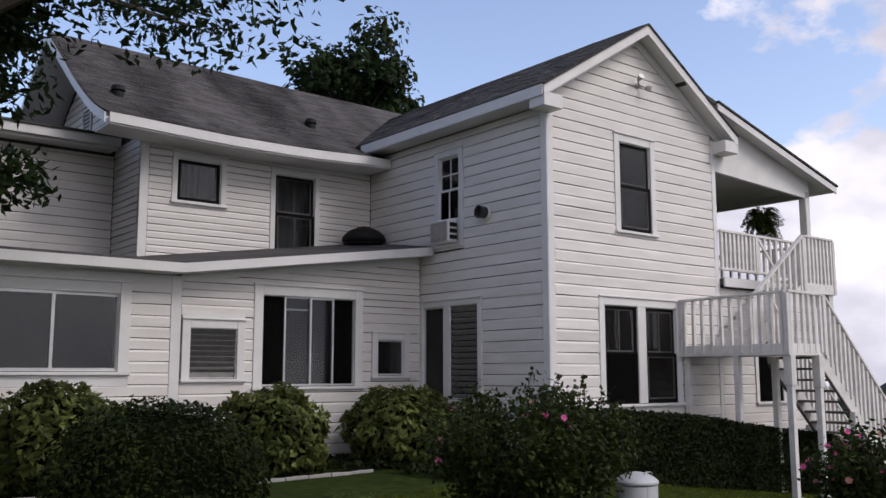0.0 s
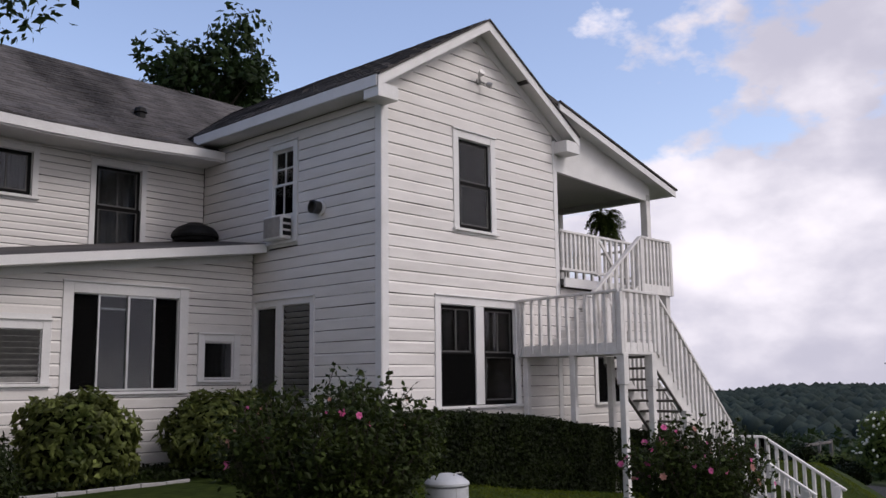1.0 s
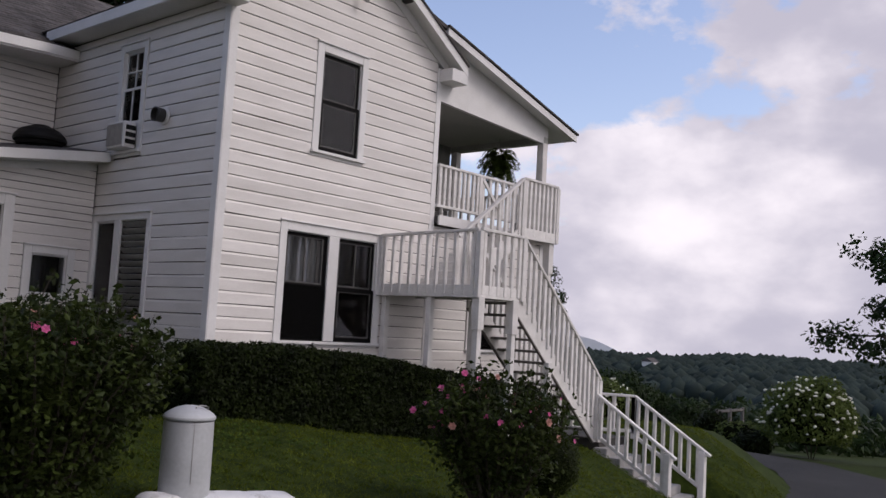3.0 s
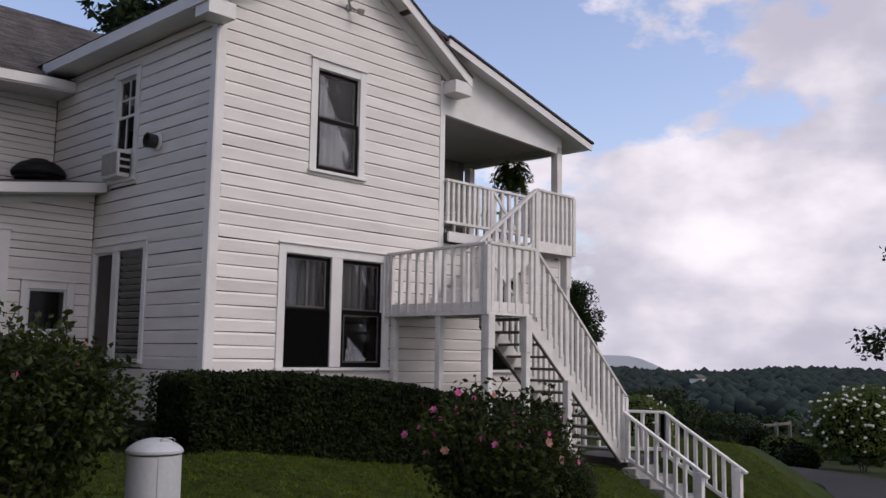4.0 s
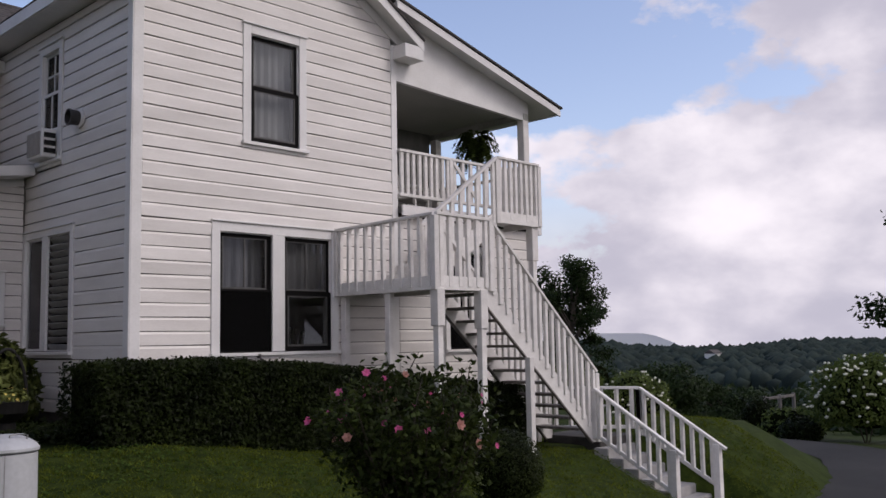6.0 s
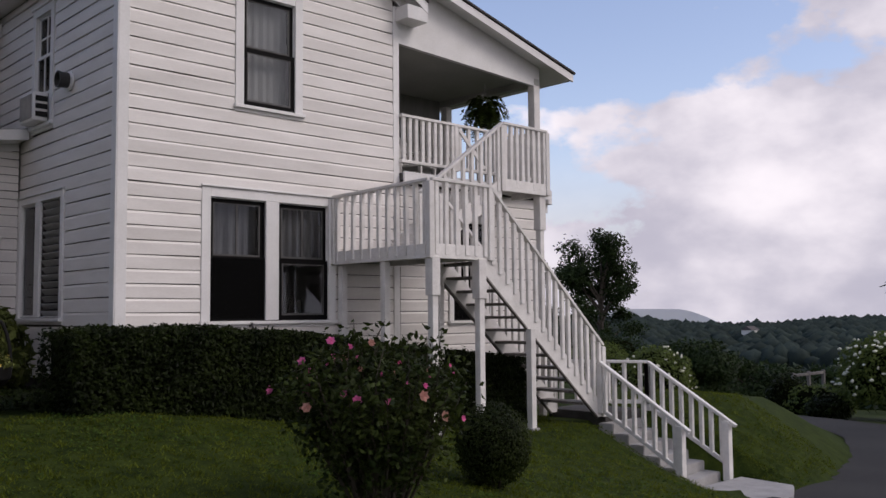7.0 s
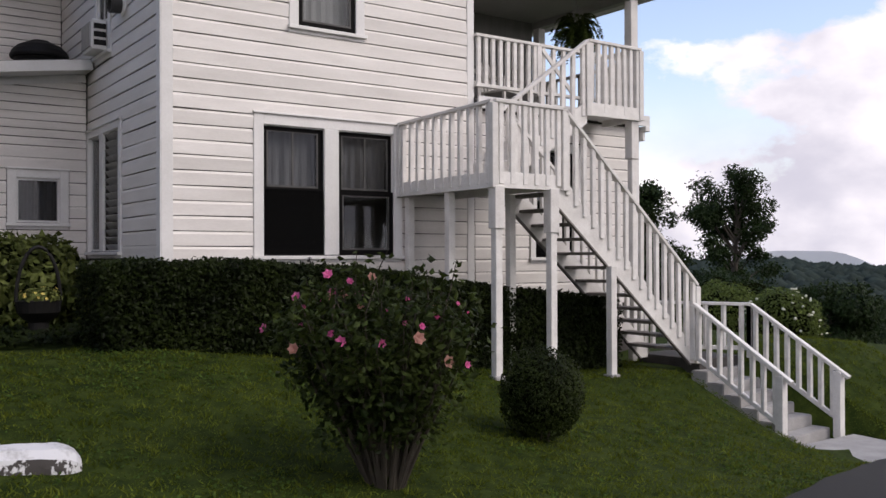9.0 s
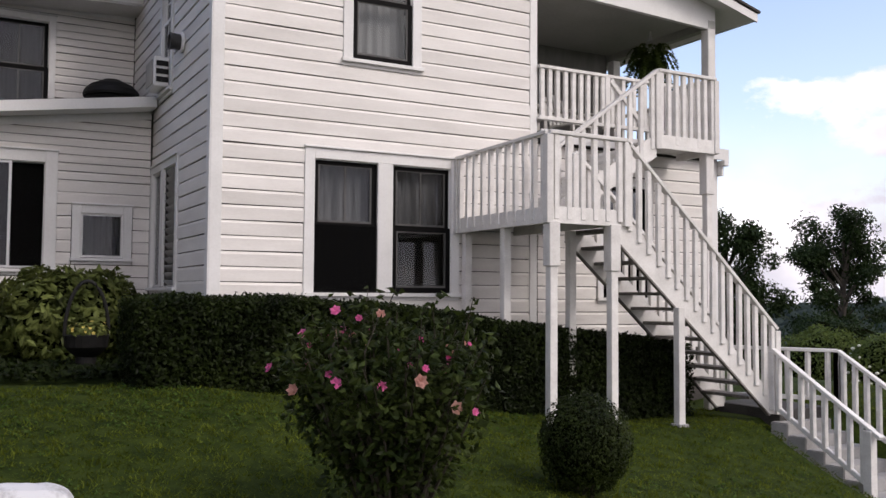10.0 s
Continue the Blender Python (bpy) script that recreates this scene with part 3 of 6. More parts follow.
GX0, GX1, GY = 10.3, 14.8, 10.17      # gable wing: sides and front
MID, PEAK = 12.54, 7.60
SLOPE = 0.615
front, side = Wall("y", GY), Wall("x", GX0)
back, shed, leftw = Wall("y", 15.12), Wall("y", 13.45), Wall("y", 16.4)

# gable wall
UW = (12.03, 12.86, 3.93, 5.47)
DW1, DW2 = (11.55, 12.39, 1.02, 2.64), (12.60, 13.44, 1.02, 2.64)
W2 = (15.96, 16.8, 0.98, 2.60)


def roof_under(x):
    return PEAK - 0.16 - SLOPE * abs(x - MID)


def gable_limit(z):
    half = (PEAK - 0.16 - z) / SLOPE
    return max(GX0 + 0.12, MID - half), min(GX1 - 0.11, MID + half)


body = wall_body("wall", front, GX0, GX1, -0.6, 5.85, [UW, DW1, DW2], top=[(GX0, 5.85), (GX1, 5.85), (MID, roof_under(MID))])
c = 0.13
holes = [(UW[0] - c, UW[1] + c, UW[2] - 0.1, UW[3] + c + 0.02), (DW1[0] - c, DW2[1] + c, DW1[2] - 0.1, DW1[3] + c + 0.02)]
boards(front, body, GX0 + 0.12, GX1 - 0.11, 0.2185, 7.35, 0.1805, holes, gable_limit, belly=0.018)
for u in (GX0, GX1 - 0.115):
    part("corner_board", front.blocked(u - 0.02 if u == GX0 else u, u + 0.12 if u == GX0 else u + 0.12, 0, 0.036, -0.3, 5.9), M_TRIM, body)
win = window("window", "tall sash window with black frame and grey curtains", front, *UW)
casing(front, win, *UW)
double_hung(front, *UW, win, muntin=False, both=True, mmat=M_GREY, seed=4, drape=M_NET)
win = window("window", "pair of black sash windows with white casing", front, DW1[0], DW2[1], DW1[2], DW1[3])
casing(front, win, DW1[0], DW2[1], DW1[2], DW1[3])
part("mullion", front.blocked(DW1[1], DW2[0], 0, 0.04, DW1[2], DW1[3]), M_TRIM, win)
double_hung(front, *DW1, win, seed=5)
double_hung(front, *DW2, win, seed=8, screen=False)

# side wall of the wing, facing the inner corner
SU = (12.32, 12.90, 3.80, 5.40)
SW1, SW2 = (11.84, 12.58, 1.08, 2.70), (12.76, 13.36, 1.08, 2.70)
body = wall_body("wall", side, GY + 0.001, 22.0, -0.6, 5.80, [SU, SW1, SW2])
holes = [(SU[0] - 0.12, SU[1] + 0.12, SU[2] - 0.1, SU[3] + 0.14), (SW1[0] - 0.1, 13.45, SW1[2] - 0.1, SW1[3] + 0.12)]
boards(side, body, GY + 0.12, 15.09, 0.231, 5.79, 0.181, holes)
part("corner_board", side.blocked(GY - 0.03, GY + 0.11, 0, 0.034, -0.3, 5.78), M_TRIM, body)
win = window("window", "white six-light sash window over an air conditioner", side, *SU)
casing(side, win, *SU, cw=0.11)
um = (SU[0] + SU[1]) / 2
sash("upper_sash", side, SU[0], SU[1], 4.76, SU[3], -0.02, M_TRIM, win, 0.04, (um,), (5.07,), M_TRIM)
sash("lower_sash", side, SU[0], SU[1], 4.22, 4.80, 0.012, M_TRIM, win, 0.04, (um,), (), M_TRIM)
curtain(side, SU[0] + 0.02, SU[1] - 0.02, 4.24, SU[3] - 0.02, win, random.Random(6), M_SOFFIT, 0.06, "pale gathered net curtain")
part("filler_panel", side.blocked(SU[0], SU[1], -0.03, 0.0, SU[2], 4.22), M_TRIM, win)
win = window("window", "white casing with a glazed light and a louvred light", side, SW1[0], SW2[1], SW1[2], SW1[3])
casing(side, win, SW1[0], SW2[1], SW1[2], SW1[3], cw=0.10)
part("mullion", side.blocked(SW1[1], SW2[0], 0, 0.04, SW1[2], SW1[3]), M_TRIM, win)
sash("fixed_sash", side, *SW2, -0.01, M_ALU, win, 0.03)
# curtain added here to give the pane the grey of its reflection
curtain(side, SW2[0] + 0.02, SW2[1] - 0.02, SW2[2] + 0.02, SW2[3] - 0.02, win, random.Random(12), M_CURTAIN, 0.10)
for k in range(16):
    z = SW1[2] + 0.05 + k * 0.1
    bm = bmesh.new()
    bar(bm, side.p(SW1[0] + 0.01, -0.02, z), side.p(SW1[1] - 0.01, -0.02, z), 0.10, 0.008, (1, 0, 0.9))
    part("slat", bm, M_LOUVRE, win)

# back wing, upper wall
SB, TB = (6.24, 7.05, 4.50, 5.24), (8.14, 8.99, 3.72, 5.22)
body = wall_body("wall", back, 5.6, GX0 - 0.004, -0.6, 5.62, [SB, TB])
holes = [(SB[0] - 0.1, SB[1] + 0.1, SB[2] - 0.1, SB[3] + 0.12), (TB[0] - 0.1, TB[1] + 0.1, TB[2] - 0.1, TB[3] + 0.12)]
boards(back, body, 5.74, GX0 - 0.03, 3.32, 5.5, 0.12, holes)
part("corner_board", back.blocked(5.58, 5.73, 0, 0.034, 3.0, 5.6), M_TRIM, body)
part("frieze", back.blocked(5.6, GX0 - 0.03, 0, 0.03, 5.42, 5.62), M_TRIM, body)
for hole, both, seed in ((SB, False, 2), (TB, True, 3)):
    win = window("window", "black-framed sash window with dark drawn drapes" if both else "small square black-framed window with a dark drape", back, *hole)
    casing(back, win, *hole, cw=0.1)
    if both:
        double_hung(back, *hole, win, both=True, mmat=M_GREY, seed=seed, drape=M_DRAPE)
    else:
        sash("fixed_sash", back, *hole, -0.01, M_SASH, win, 0.07, bead=True)
        curtain(back, hole[0] + 0.04, hole[1] - 0.04, hole[2] + 0.03, hole[3] - 0.03, win, random.Random(9), M_DRAPE, label="dark drawn drape")
        part("muntin", back.blocked((hole[0] + hole[1]) / 2 - 0.012, (hole[0] + hole[1]) / 2 + 0.012, -0.035, -0.014, hole[2] + 0.07, hole[3] - 0.07, 0), M_GREY, win)
# its end wall and the lower left block
endw = Wall("x", 5.6)
body = wall_body("wall", endw, 15.12, 21.4, -0.6, 5.62, [], top=[(14.9, 5.62), (21.2, 5.62), (19.4, 6.65), (18.05, 7.55), (16.7, 6.65)])
boards(endw, body, 15.16, 16.38, 3.2, 5.55, 0.12, [])
boards(endw, body, 15.3, 21.0, 5.7, 7.6, 0.15, [(17.75, 18.35, 6.05, 6.75)], lambda z: (18.1 - (7.7 - z) / 0.67, 18.1 + (7.7 - z) / 0.67))
louvre = window("gable_louvre", "small slatted gable vent", endw, 17.85, 18.25, 6.15, 6.65)
casing(endw, louvre, 17.85, 18.25, 6.15, 6.65, cw=0.06, sill=False, head=False)
# black sheet painted in for the dark hollow behind the slats
part("backing", endw.blocked(17.85, 18.25, 0.0, 0.012, 6.15, 6.65, 0), M_BLACK, louvre)
for k in range(6):
    bm = bmesh.new()
    z = 6.19 + k * 0.082
    bar(bm, endw.p(17.85, 0.02, z), endw.p(18.25, 0.02, z), 0.05, 0.008, (1, 0, 0.9))
    part("slat", bm, M_TRIM, louvre)
body = wall_body("wall", leftw, -4.0, 5.6, -0.6, 5.45, [])
boards(leftw, body, -4.0, 5.57, 3.1, 5.4, 0.16, [])
part("roof_fascia", leftw.blocked(-4.2, 5.55, -0.3, 0.42, 5.50, 5.66), M_TRIM, house)
part("roof_fascia", leftw.blocked(-4.2, 5.5, -3.0, 0.36, 5.45, 5.50), M_SOFFIT, house)
bm = bmesh.new()
prism(bm, [(-4.2, 15.95, 5.66), (-4.2, 15.95, 5.70), (-4.2, 21.3, 6.1), (-4.2, 21.3, 5.6)], (9.75, 0, 0))
part("roof", bm, M_SHINGLE, house)

# shed addition
BEND = 5.55
LW, LO, BW, SM = (2.0, 4.76, 1.56, 2.68), (5.85, 6.63, 1.45, 2.22), (7.07, 8.84, 1.32, 2.79), (9.32, 9.89, 1.49, 2.11)


def shed_top(x):
    return 3.02 if x < BEND else 3.02 + (x - BEND) * (3.62 - 3.02) / (10.3 - BEND)


body = wall_body("wall", shed, -4.0, GX0 - 0.03, -0.6, 2.98, [LW, LO, BW, SM], top=[(BEND, 2.98), (GX0 - 0.03, 2.98), (GX0 - 0.03, shed_top(GX0)), (BEND, 3.02)])
holes = [(h[0] - 0.16, h[1] + 0.16, h[2] - 0.12, h[3] + 0.17) for h in (LW, BW)] + [(h[0] - 0.13, h[1] + 0.13, h[2] - 0.1, h[3] + 0.2) for h in (LO,)] + [(SM[0] - 0.13, SM[1] + 0.13, SM[2] - 0.1, SM[3] + 0.14)]
boards(shed, body, -4.0, BEND - 0.02, 0.0, 3.0, 0.17, holes)
boards(shed, body, BEND + 0.15, GX0 - 0.05, 0.02, 2.57, 0.17, holes)
boards(shed, body, BEND + 0.15, GX0 - 0.05, 2.57, 3.6, 0.118, holes, lambda z: (BEND + 0.15 if z < 3.0 else min(BEND + 0.15 + (z - 3.0) / 0.1263, GX0 - 0.05), GX0 - 0.05))
part("corner_board", shed.blocked(BEND - 0.02, BEND + 0.14, 0, 0.036, -0.2, 3.0), M_TRIM, body)
win = window("window", "wide aluminium sliding window, open behind dark insect screens", shed, *BW)
casing(shed, win, *BW, cw=0.16)
cuts = (BW[0], 7.50, 7.97, 8.40, BW[1])
sash("fixed_sash", shed, cuts[1] - 0.02, cuts[2] + 0.01, BW[2], BW[3], -0.012, M_ALU, win, 0.03)
sash("sliding_sash", shed, cuts[2] - 0.02, cuts[3] + 0.02, BW[2], BW[3], 0.014, M_ALU, win, 0.035)
# dark screens added in place of end panes, to leave out bright reflections
for a, b in ((cuts[0], cuts[1]), (cuts[3] + 0.02, cuts[4])):
    part("insect_screen", shed.blocked(a + 0.015, b - 0.012, -0.050, -0.046, BW[2] + 0.03, BW[3] - 0.02, 0), M_SCREEN, win)
part("track", shed.blocked(BW[0], BW[1], -0.05, 0.02, BW[2], BW[2] + 0.03), M_ALU, win)
part("insect_screen_rail", shed.blocked(BW[0], 7.97, -0.075, -0.06, 2.56, 2.59, 0), M_ALU, win)
win = window("window", "wide aluminium sliding window beside the corner", shed, *LW)
casing(shed, win, *LW, cw=0.16)
for k, d in ((0, -0.02), (1, 0.012), (2, -0.02)):
    q = (LW[1] - LW[0]) / 3
    sash("sliding_sash", shed, LW[0] + k * q - 0.02, LW[0] + (k + 1) * q + 0.02, LW[2], LW[3], d, M_ALU, win, 0.045)
part("apron", shed.blocked(LW[0] - 0.16, LW[1] + 0.16, 0, 0.027, LW[2] - 0.22, LW[2] - 0.10), M_TRIM, win)
part("frieze", shed.blocked(-4.0, BEND - 0.022, 0, 0.03, 2.866, 3.005), M_TRIM, body)
win = window("louvred_vent", "square opening with dark glass louvres", shed, *LO)
casing(shed, win, *LO, cw=0.13)
part("head_board", shed.blocked(LO[0] - 0.13, LO[1] + 0.13, 0, 0.027, LO[3] + 0.156, LO[3] + 0.225), M_TRIM, win)
for k in range(9):
    z = LO[2] + 0.05 + k * 0.083
    bm = bmesh.new()
    bar(bm, shed.p(LO[0] + 0.01, -0.03, z), shed.p(LO[1] - 0.01, -0.03, z), 0.10, 0.006, (0, 1, 0.75))
    part("slat", bm, M_METAL, win)
win = window("window", "small square window in a white casing", shed, *SM)
casing(shed, win, *SM, cw=0.12)
sash("fixed_sash", shed, *SM, 0.0, M_ALU, win, 0.03)
curtain(shed, SM[0] + 0.02, SM[1] - 0.02, SM[2], SM[3], win, random.Random(2), M_DRAPE, label="dark drawn drape")
# shed roof with its fascia
bm = bmesh.new()
prism(bm, [(-4.2, 13.02, 3.16), (BEND, 13.02, 3.16), (GX0 - 0.05, 13.02, 3.80), (GX0 - 0.05, 13.02, 3.74), (BEND, 13.02, 3.10), (-4.2, 13.02, 3.10)], (0, 2.08, 0.30))
part("shed_roof", bm, M_SHINGLE, house, "low dark roof over the shed addition")
bm = bmesh.new()
prism(bm, [(-4.2, 13.0, 3.15), (BEND, 13.0, 3.15), (GX0 - 0.06, 13.0, 3.79), (GX0 - 0.06, 13.0, 3.64), (BEND, 13.0, 3.01), (-4.2, 13.0, 3.01)], (0, 0.03, 0))
part("fascia", bm, M_TRIM, house)
bm = bmesh.new()
prism(bm, [(-4.2, 13.03, 3.03), (BEND, 13.03, 3.03), (GX0 - 0.06, 13.03, 3.66), (GX0 - 0.06, 13.03, 3.64), (BEND, 13.03, 3.01), (-4.2, 13.03, 3.01)], (0, 0.42, 0))
part("soffit", bm, M_SOFFIT, house)
bm = bmesh.new()
prism(bm, [(BEND + 0.14, 13.412, 3.03), (GX0 - 0.06, 13.412, 3.642), (GX0 - 0.06, 13.412, 3.53), (BEND + 0.14, 13.412, 2.92)], (0, 0.038, 0))
part("frieze", bm, M_TRIM, house)

# porch block: lower wall, porch floor, posts, beam, ceiling
PX1 = 18.2
body = wall_body("wall", front, GX1 + 0.001, PX1, -0.6, 3.15, [W2])
boards(front, body, GX1 + 0.03, PX1 - 0.12, 0.2185, 3.1, 0.1805, [(W2[0] - 0.12, W2[1] + 0.12, W2[2] - 0.1, W2[3] + 0.14)])
part("corner_board", front.blocked(PX1 - 0.12, PX1 + 0.02, 0, 0.034, 0.1, 3.15), M_TRIM, body)
win = window("window", "black sash window behind the stair", front, *W2)
casing(front, win, *W2, cw=0.1)
double_hung(front, *W2, win, seed=11)
bm = boxed(PX1 - 0.16, PX1 - 0.002, GY + 0.16, 22, -1.5, 3.15)
part("wall", bm, M_SIDING, house)
part("wall", boxed(GX1 - 0.16, GX1 - 0.002, GY + 0.16, 22, 3.15, 5.9), M_SIDING, house)
part("wall", boxed(-4, PX1, 22.0, 22.2, -1.5, 5.8), M_SIDING, house)
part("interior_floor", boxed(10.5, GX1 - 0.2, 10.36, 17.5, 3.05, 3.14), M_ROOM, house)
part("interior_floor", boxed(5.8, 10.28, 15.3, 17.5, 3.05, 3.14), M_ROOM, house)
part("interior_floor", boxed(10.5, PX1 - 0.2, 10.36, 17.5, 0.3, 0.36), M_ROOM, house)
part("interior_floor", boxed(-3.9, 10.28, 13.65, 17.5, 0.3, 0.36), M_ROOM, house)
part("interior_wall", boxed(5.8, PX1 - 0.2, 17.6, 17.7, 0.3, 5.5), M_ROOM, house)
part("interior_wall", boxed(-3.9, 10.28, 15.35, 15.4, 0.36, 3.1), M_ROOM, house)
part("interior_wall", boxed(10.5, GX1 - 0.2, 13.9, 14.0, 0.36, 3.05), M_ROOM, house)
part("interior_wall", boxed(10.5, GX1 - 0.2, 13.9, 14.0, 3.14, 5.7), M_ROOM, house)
part("porch_floor", boxed(GX1, PX1 + 0.12, GY - 0.12, 20.0, 3.16, 3.27), M_DECK, house)
part("fascia", boxed(GX1, PX1 + 0.14, GY - 0.16, GY - 0.123, 3.12, 3.29), M_TRIM, house)
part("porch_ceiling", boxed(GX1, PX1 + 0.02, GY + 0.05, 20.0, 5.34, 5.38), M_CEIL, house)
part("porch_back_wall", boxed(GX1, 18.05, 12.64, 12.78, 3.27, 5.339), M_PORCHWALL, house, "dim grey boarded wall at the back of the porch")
part("cornice_block", boxed(PX1 + 0.022, PX1 + 0.12, GY - 0.18, GY + 0.1, 3.03, 3.115, 0.006), M_TRIM, house)
part("cornice_block", boxed(PX1 + 0.022, PX1 + 0.07, GY - 0.12, GY + 0.1, 2.88, 3.027, 0.006), M_TRIM, house)
for y in (GY + 0.07, 12.55, 17.0):
    part("porch_post", boxed(PX1 - 0.13, PX1 + 0.03, y - 0.08, y + 0.08, 3.27, 5.219, 0.008), M_RAIL, house)
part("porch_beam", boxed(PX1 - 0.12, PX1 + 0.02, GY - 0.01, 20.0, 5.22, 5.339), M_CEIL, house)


# ---- roofs ----
def shingles(name, origin, along, up, normal, length, reach, label="", cut=None, seed=1, course=0.14, tab=0.3, single=None):
    """Overlapping shingle tabs in courses on one slope, as one part."""
    rng = random.Random(seed)
    o, a, u, n = Vector(origin), Vector(along).normalized(), Vector(up).normalized(), Vector(normal).normalized()
    vs, fs, loose = [], [], []
    rows_n = int(reach / course) + 1
    for r in range(rows_n):
        off = (r % 2) * tab / 2
        k = -off
        while k < length:
            x0, x1 = max(k, 0) + 0.004, min(k + tab, length) - 0.004
            k += tab
            y0, y1 = r * course, min((r + 1) * course + 0.05, reach)
            if x1 - x0 < 0.02 or (cut and not cut(o + a * (x0 + x1) / 2 + u * y0)):
                continue
            h = 0.014 + rng.uniform(-0.003, 0.006)
            j = rng.uniform(-0.008, 0.008)
            if single and x1 - x0 > tab * 0.9 and y0 < single[1] and x0 < single[0] and y1 < reach:
                loose.append((x0, y0 + j, h))
                continue
            b = len(vs)
            vs += [o + a * x0 + u * (y0 + j) + n * h, o + a * x1 + u * (y0 + j) + n * h, o + a * x1 + u * y1 + n * 0.004, o + a * x0 + u * y1 + n * 0.004,
                   o + a * x0 + u * (y0 + j), o + a * x1 + u * (y0 + j)]
            fs += [(b, b + 1, b + 2, b + 3), (b + 4, b + 5, b + 1, b)]
    me = bpy.data.meshes.new(name)
    me.from_pydata([tuple(v) for v in vs], [], fs)
    me.materials.append(M_SHINGLE)
    layer = tagged(attach(new(name, me), house), label, kind="stuff")
    if loose:
        tm = bpy.data.meshes.new("shingle")
        w_, l_ = tab - 0.008, course + 0.05
        tm.from_pydata([tuple(a * p + u * q + n * t) for p, q, t in ((0, 0, 0.014), (w_, 0, 0.014), (w_, l_, 0.003), (0, l_, 0.003), (0, 0, 0), (w_, 0, 0), (w_, l_, 0.001), (0, l_, 0.001))],
                       [], [(0, 1, 2, 3), (4, 5, 1, 0), (5, 6, 2, 1), (7, 4, 0, 3), (7, 6, 5, 4)])
        tm.materials.append(M_SHINGLE1)
        for x0, y0, h in loose:
            shared("shingle", tm, Matrix.Translation(o + a * x0 + u * y0 + n * (h - 0.012)), layer)
    return layer


MX0, RIDGE_Y, MEY = 4.75, 18.05, 14.42


def main_eave(x):
    return float(np.interp(x, (4.75, 5.2, 6.8, 8.4, 9.9), (5.66, 5.65, 5.60, 5.61, 5.68)))


def main_roof(x, y):
    """Height of the old roof: its ridge sags along x and its slope flattens towards the eave."""
    ridge = float(np.interp(x, (4.75, 7.2, 9.85, 13.0, 18.1), (8.07, 8.04, 7.98, 7.95, 7.95)))
    k = float(np.interp(abs(y - RIDGE_Y) / (RIDGE_Y - MEY), (0.0, 0.336, 0.538, 0.765, 0.88, 1.0), (1.0, 0.627, 0.397, 0.172, 0.078, 0.0)))
    e = main_eave(x)
    return e + (ridge - e) * k


RY0 = 9.86                     # rake overhang of the gable wing
EX0, EX1 = 9.93, 15.15         # eave lines
ez0, ez1 = PEAK - SLOPE * (MID - EX0), PEAK - SLOPE * (EX1 - MID)
bm = bmesh.new()
prism(bm, [(EX0, RY0, ez0 - 0.07), (EX0, RY0, ez0), (MID, RY0, PEAK), (EX1, RY0, ez1), (EX1, RY0, ez1 - 0.07), (MID, RY0, PEAK - 0.09)], (0, 8.3, 0))
part("roof", bm, M_SHINGLE, house, "steep gable roof with worn grey shingles")
cs = 1 / math.hypot(1, SLOPE)
ln = (MID - EX0) / cs
shingles("shingle_layer", (EX0 - 0.02, RY0 - 0.02, ez0 + 0.004), (0, 1, 0), (cs, 0, SLOPE * cs), (-SLOPE * cs, 0, cs), 8.0, ln, cut=lambda p: p.z > main_roof(p.x, p.y) - 0.1, seed=2, single=(3.9, 3.2))
shingles("shingle_layer", (EX1 + 0.02, RY0 - 0.02, ez1 + 0.004), (0, 1, 0), (-cs, 0, SLOPE * cs), (SLOPE * cs, 0, cs), 2.0, ln, seed=3)
# rake boards, soffits and boxed returns
for sgn, ex, ez in ((-1, EX0, ez0), (1, EX1, ez1)):
    bm = bmesh.new()
    prism(bm, [(MID, RY0 - 0.03, PEAK - 0.02), (ex, RY0 - 0.03, ez - 0.02), (ex, RY0 - 0.03, ez - 0.19), (MID, RY0 - 0.03, PEAK - 0.19)], (0, 0.028, 0))
    part("rake_board", bm, M_TRIM, house)
    bm = bmesh.new()
    prism(bm, [(MID, RY0 - 0.055, PEAK + 0.012), (ex, RY0 - 0.055, ez + 0.012), (ex, RY0 - 0.055, ez - 0.018), (MID, RY0 - 0.055, PEAK - 0.018)], (0, 0.1, 0))
    part("drip_edge", bm, M_SHEATH, house)
    bm = bmesh.new()
    prism(bm, [(MID, RY0, PEAK - 0.10), (ex, RY0, ez - 0.08), (ex, RY0, ez - 0.10), (MID, RY0, PEAK - 0.12)], (0, 0.31, 0))
    part("soffit", bm, M_SOFFIT, house)
    bm = bmesh.new()
    prism(bm, [(MID, GY - 0.045, PEAK - 0.12), (ex - sgn * 0.2, GY - 0.045, ez + 0.02), (ex - sgn * 0.2, GY - 0.045, ez - 0.15), (MID, GY - 0.045, PEAK - 0.30)], (0, 0.04, 0))
    part("frieze", bm, M_TRIM, house)
    w_ = 0.42
    x0, x1 = (ex - 0.0, ex + w_) if sgn < 0 else (ex - w_, ex)
    part("eave_return", boxed(x0, x1, RY0 - 0.025, GY - 0.002, ez - 0.34, ez - 0.12, 0.006), M_TRIM, house)
part("eave_fascia", boxed(EX0 - 0.025, EX0, RY0, 14.9, ez0 - 0.18, ez0 - 0.005), M_TRIM, house)
part("soffit", boxed(EX0, GX0 - 0.001, GY, 15.1, ez0 - 0.19, ez0 - 0.16), M_SOFFIT, house)
